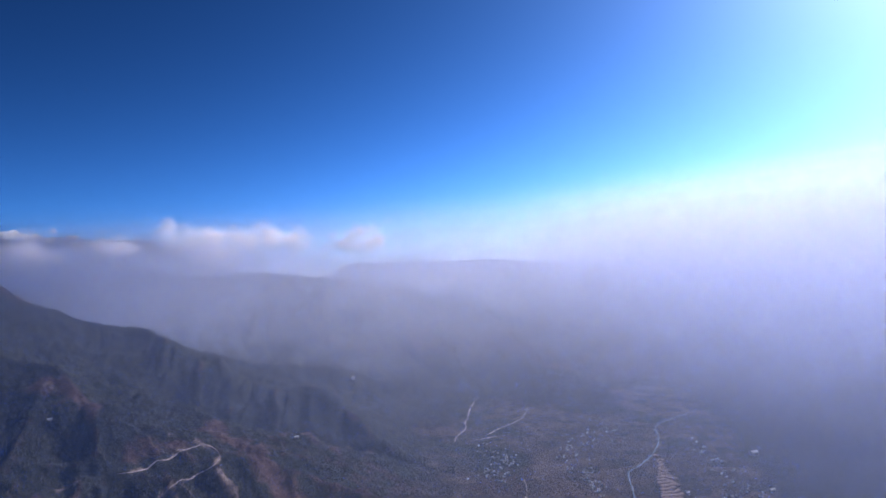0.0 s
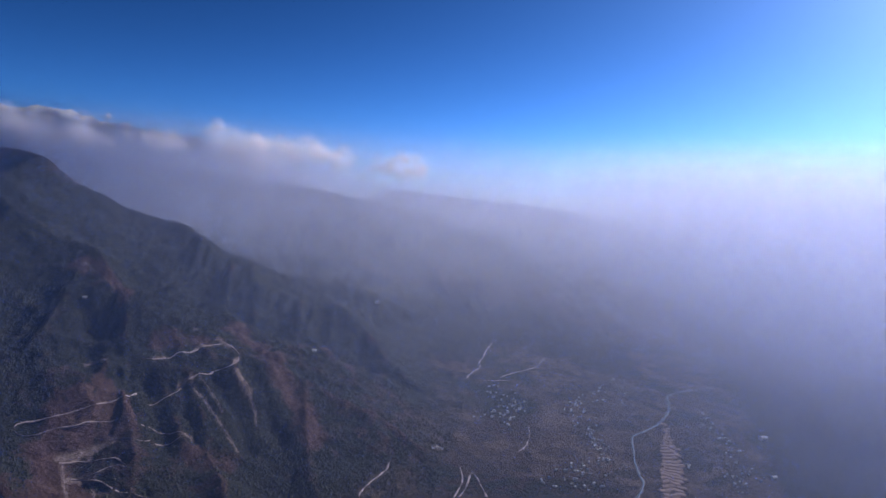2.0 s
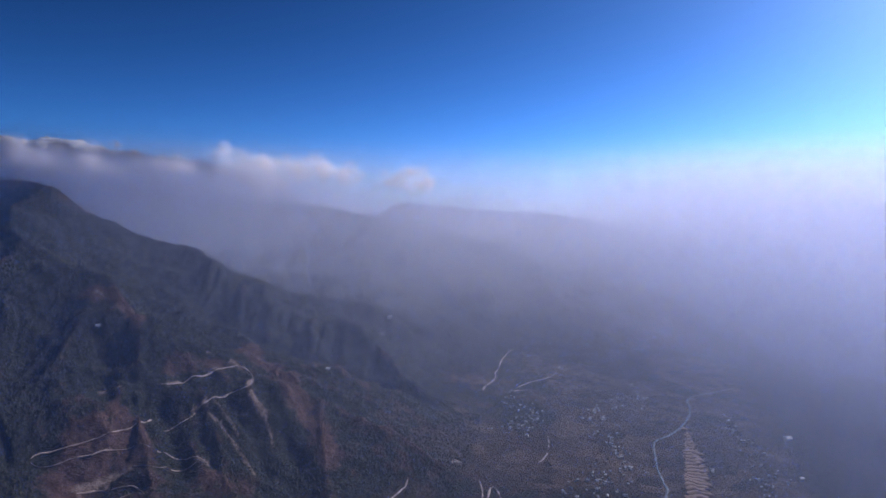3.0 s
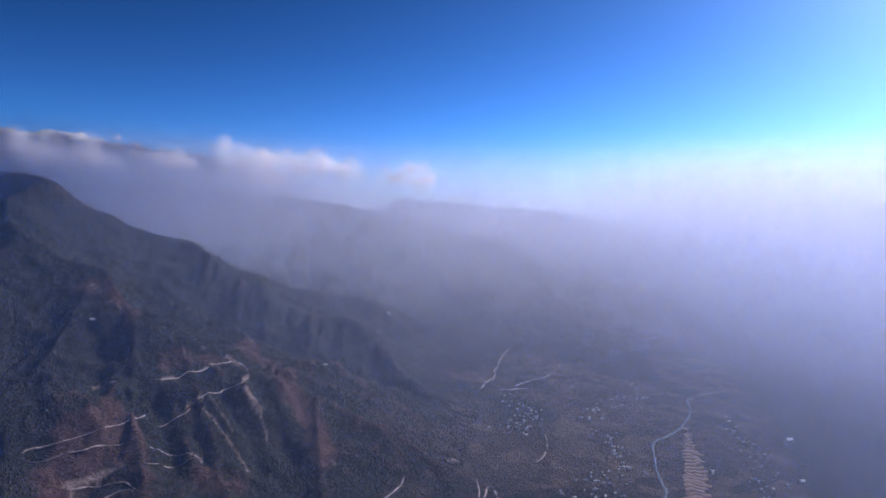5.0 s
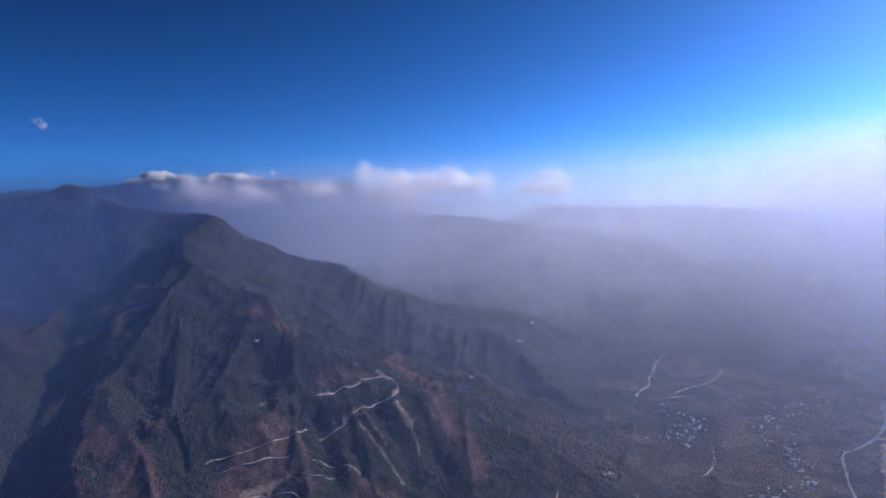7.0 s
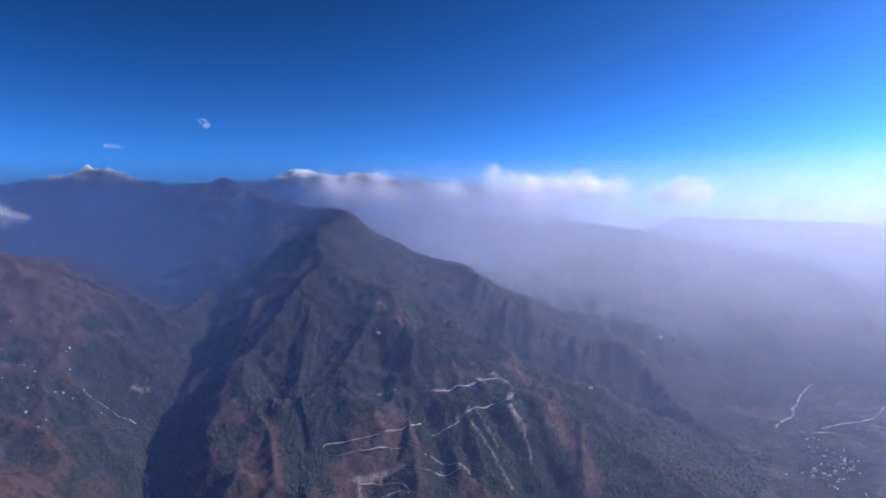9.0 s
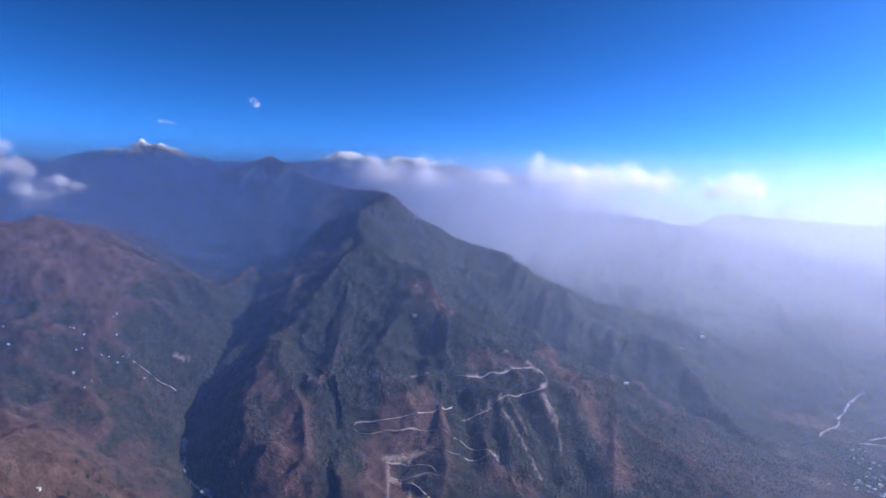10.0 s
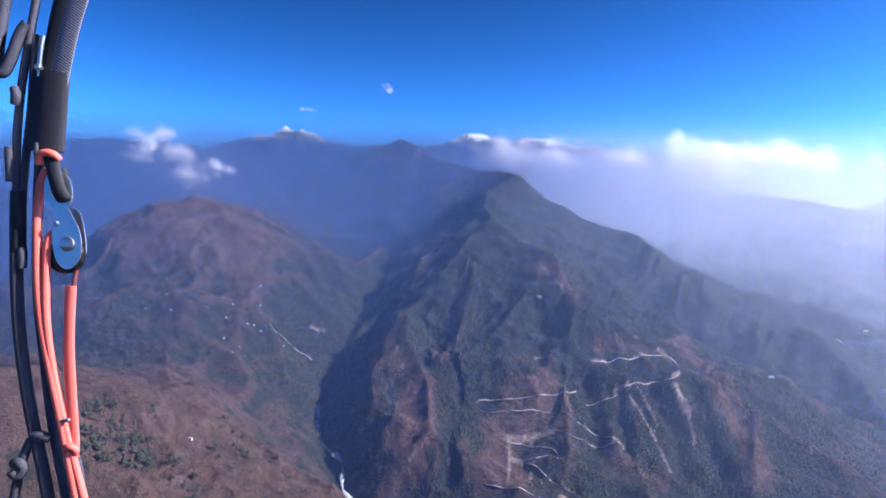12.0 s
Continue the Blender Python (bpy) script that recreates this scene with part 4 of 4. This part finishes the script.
def plate(outline, thick, near, hole=None):
    """A steel cheek cut to an outline of grid places, with rounded rims and an open hole (x, y, radius)."""
    bm = bmesh.new()
    edge = [spot(x, y, near) for x, y in outline]
    for _ in range(2):
        edge = [v for a, b in zip(edge, edge[1:] + edge[:1]) for v in (a.lerp(b, 0.25), a.lerp(b, 0.75))]
    n = len(edge)
    if hole:
        mid = spot(hole[0], hole[1], near)
        inner = []
        for v in edge:
            a = math.atan2(v.y - mid.y, v.x - mid.x)
            inner.append(mid + Vector((math.cos(a), math.sin(a), 0)) * hole[2] * UNIT)
        front, front_in = [bm.verts.new(v) for v in edge], [bm.verts.new(v) for v in inner]
        for k in range(n):
            bm.faces.new((front[k], front[(k + 1) % n], front_in[(k + 1) % n], front_in[k]))
    else:
        bm.faces.new([bm.verts.new(v) for v in edge])
    made = bmesh.ops.extrude_face_region(bm, geom=bm.faces[:])["geom"]
    bmesh.ops.translate(bm, vec=(0, 0, -thick * 0.001), verts=[g for g in made if isinstance(g, bmesh.types.BMVert)])
    bmesh.ops.recalc_face_normals(bm, faces=bm.faces)
    return bm


def disc(x, y, radius, thick, near, bevel=0.25):
    bm = bmesh.new()
    bmesh.ops.create_cone(bm, cap_ends=True, segments=36, radius1=radius * UNIT, radius2=radius * UNIT, depth=thick * 0.001, matrix=Matrix.Translation(spot(x, y, near)))
    bmesh.ops.bevel(bm, geom=[e for e in bm.edges if abs(e.verts[0].co.z - e.verts[1].co.z) < 1e-6], offset=thick * 0.001 * bevel, segments=2, affect="EDGES", profile=0.5)
    return bm


riser = tagged(new("paraglider_riser"), "black paraglider riser with orange speed lines and steel pulley", "riser")
riser.matrix_basis = RISER
part("strap", tube([(196, -160, 2), (170, -60, 2), (140, 0, 2), (120, 75, 2), (101, 165, 1)], 18, 12, 0.16), STRAP, riser, "grey ribbed webbing strap")
part("back_strap", tube([(160, -160, -5), (128, -60, -5), (104, 0, -5), (92, 60, -5), (80, 150, -4)], 17, 12, 0.16), TAPE, riser, "black webbing strap behind the grey one")
part("shackle", tube([(80, 66, 3), (78, 85, 4), (75, 112, 4), (74, 138, 3)], 4.2), STEEL, riser, "polished steel shackle pin")
part("shackle_nut", disc(74, 122, 6, 6, 4), STEEL, riser)
part("sleeve", tube([(92, 128, 0), (90, 150, 0), (87, 190, 0), (84, 230, 0), (82, 268, 0)], 33, 16, 0.34), TAPE, riser, "black neoprene sleeve")
part("elastic_loop", tube([(76, 292, 5), (80, 276, 8), (92, 272, 9), (106, 276, 8), (110, 284, 4)], 6.5), ORANGE, riser, "orange elastic loop")
part("web_loop", tube([(90, 255, 0), (97, 285, 4), (107, 318, 7), (115, 345, 7), (119, 356, 2), (112, 340, -6), (98, 300, -6)], 13, 12, 0.55), TAPE, riser, "black webbing loop holding the pulley")
pulley = part("pulley", plate([(80, 322), (88, 306), (110, 303), (126, 316), (132, 340), (128, 362), (120, 372), (100, 372), (88, 360), (82, 342)], 2.2, 3, (110, 338, 17)), STEEL, riser, "polished steel pulley", smooth=False)
part("cheek", plate([(100, 366), (124, 366), (132, 386), (143, 404), (148, 430), (146, 456), (134, 474), (118, 478), (104, 464), (97, 440), (96, 410), (98, 386)], 2.2, 3.5), STEEL, pulley, smooth=False)
part("back_plate", plate([(88, 366), (128, 366), (138, 400), (143, 448), (132, 476), (104, 472), (92, 440), (90, 400)], 2.0, -9), STEEL, pulley, smooth=False)
part("wheel", disc(113, 452, 33, 7, -4), RUBBER, pulley, "black pulley wheel")
part("axle", disc(124, 432, 13, 4, 3.5), STEEL, pulley, "bright round axle cap")
part("bolt", disc(104, 396, 5, 4, 3.5), STEEL, pulley)
part("speed_line", tube([(84, 300, 1), (74, 325, 2), (68, 380, 2), (68, 450, 2), (71, 520, 3), (80, 590, 3), (95, 660, 4), (108, 720, 4), (124, 800, 4), (138, 870, 4), (156, 960, 4), (196, 1160, 4)], 7.5), ORANGE, riser, "smooth orange speed line")
part("speed_line", tube([(97, 408, -2), (88, 418, 0), (84, 440, 1), (83, 500, 2), (86, 570, 3), (95, 640, 3), (109, 710, 3), (126, 780, 3), (144, 850, 3), (168, 940, 3), (212, 1160, 3)], 7), ORANGE, riser, "smooth orange speed line")
part("stopper_cord", tube([(134, 478, -2), (132, 495, 0), (130, 514, 0)], 4), CLARET, riser, "dark red cord end")
part("flat_line", tube([(126, 506, 0), (124, 560, 1), (123, 620, 1), (126, 680, 1), (130, 740, 1), (133, 790, 1), (132, 806, 2)], 10, 12, 0.55), ORANGE, riser, "stitched orange line with a frayed top")
part("knot", tube([(122, 790, 5), (132, 784, 8), (142, 792, 6), (136, 804, 2), (126, 798, 4)], 6), ORANGE, riser, "orange knot")
part("tag", tube([(116, 742, 6), (132, 739, 8)], 3.5), STRAP, riser, "small white thread tag")
part("thin_cord", tube([(136, 808, 0), (143, 840, 0), (150, 890, 0), (158, 950, 0), (190, 1160, 0)], 6), BLACK, riser)
part("main_cord", tube([(70, 250, -3), (66, 300, -3), (62, 400, -3), (62, 500, -3), (66, 560, -3), (76, 640, -3), (86, 730, -3), (98, 800, -3), (112, 870, -3), (128, 950, -3), (166, 1160, -3)], 8.5), BLACK, riser, "braided black cord")
part("lace", tube([(71, 255, 4), (71, 275, 5), (73, 300, 2)], 5), BLACK, riser)
part("brake_line", tube([(84, -120, 0), (66, -10, 0), (52, 70, 0), (40, 140, 0), (33, 200, 0), (29, 260, 0), (30, 345, 0)], 7), BLACK, riser, "black braided brake line")
part("side_line", tube([(60, 60, -2), (58, 110, -2), (52, 200, -2), (44, 270, -2), (38, 345, -2)], 6.5), BLACK, riser)
part("line_knot", tube([(30, 158, 2), (35, 172, 4), (31, 186, 2)], 9), BLACK, riser)
part("line_knot", tube([(19, 262, 2), (21, 285, 3), (20, 322, 1)], 7.5), BLACK, riser)
part("line_sleeve", tube([(33, 338, 0), (32, 372, 0), (32, 410, 0), (32, 452, 0)], 14, 12, 0.7), TAPE, riser, "black heat-shrunk sleeve")
part("line_knot", tube([(42, 440, 2), (44, 456, 3), (42, 474, 2)], 8), BLACK, riser)
part("side_line", tube([(29, 448, 0), (30, 520, 0), (35, 600, 0), (46, 680, 0), (58, 750, 0), (70, 800, 0), (84, 870, 0), (98, 950, 0), (132, 1160, 0)], 10.5), BLACK, riser, "thick braided black cord")
part("cross_knot", tube([(64, 770, 3), (78, 768, 5), (92, 774, 3)], 9), BLACK, riser)
part("loop_line", tube([(28, -140, 4), (22, -40, 4), (10, 30, 4), (2, 90, 4), (2, 130, 5), (14, 134, 5), (28, 100, 4), (40, 60, 3), (52, 44, 2)], 10), BLACK, riser, "thick black cord loop")
part("tail_line", tube([(58, 776, 2), (48, 800, 3), (40, 826, 3), (34, 850, 2), (24, 900, 2), (14, 960, 2), (-20, 1160, 2)], 8), BLACK, riser)
part("tail_knot", tube([(30, 818, 4), (44, 812, 7), (50, 828, 5), (38, 840, 6), (32, 828, 8)], 9), BLACK, riser, "fist knot in the black cord")


# A white glider wing far below, turning over the slope.
def far_glider(x, y, z, turn):
    root = tagged(new("paraglider"), "tiny white paraglider wing soaring over the slope", "paraglider")
    root.matrix_basis = pose(x, y, z, 0, 18, turn)
    bm, rows = bmesh.new(), []
    for k in range(15):
        a = -1.15 + 2.3 * k / 14
        chord = 2.6 * math.sqrt(max(0.08, 1 - (k / 7 - 1) ** 2 * 0.85))
        rows.append([bm.verts.new((5.0 * math.sin(a), c * chord, 4.6 * math.cos(a) + h * chord)) for c, h in ((-0.5, 0), (-0.25, 0.14), (0.2, 0.1), (0.5, 0.0), (0.1, -0.03))])
    for a, b in zip(rows, rows[1:]):
        for j in range(5):
            bm.faces.new((a[j], a[(j + 1) % 5], b[(j + 1) % 5], b[j]))
    bm.faces.new(rows[0][::-1])
    bm.faces.new(rows[-1])
    bmesh.ops.recalc_face_normals(bm, faces=bm.faces)
    part("wing", bm, paint_material("white_sailcloth", (0.85, 0.85, 0.84)), root)
    bm = bmesh.new()
    for s in (-1, 1):
        for k in (0.35, 0.8):
            top, low = Vector((5.0 * math.sin(s * k), 0, 4.6 * math.cos(k))), Vector((s * 0.25, 0, -2.6))
            m = Matrix.Translation((top + low) / 2) @ (top - low).to_track_quat("Z", "Y").to_matrix().to_4x4()
            bmesh.ops.create_cone(bm, segments=4, radius1=0.03, radius2=0.03, depth=(top - low).length, matrix=m)
    part("lines", bm, BLACK, root)
    return root


far_glider(-216, 918, 366, 30).scale = (0.72, 0.72, 0.72)
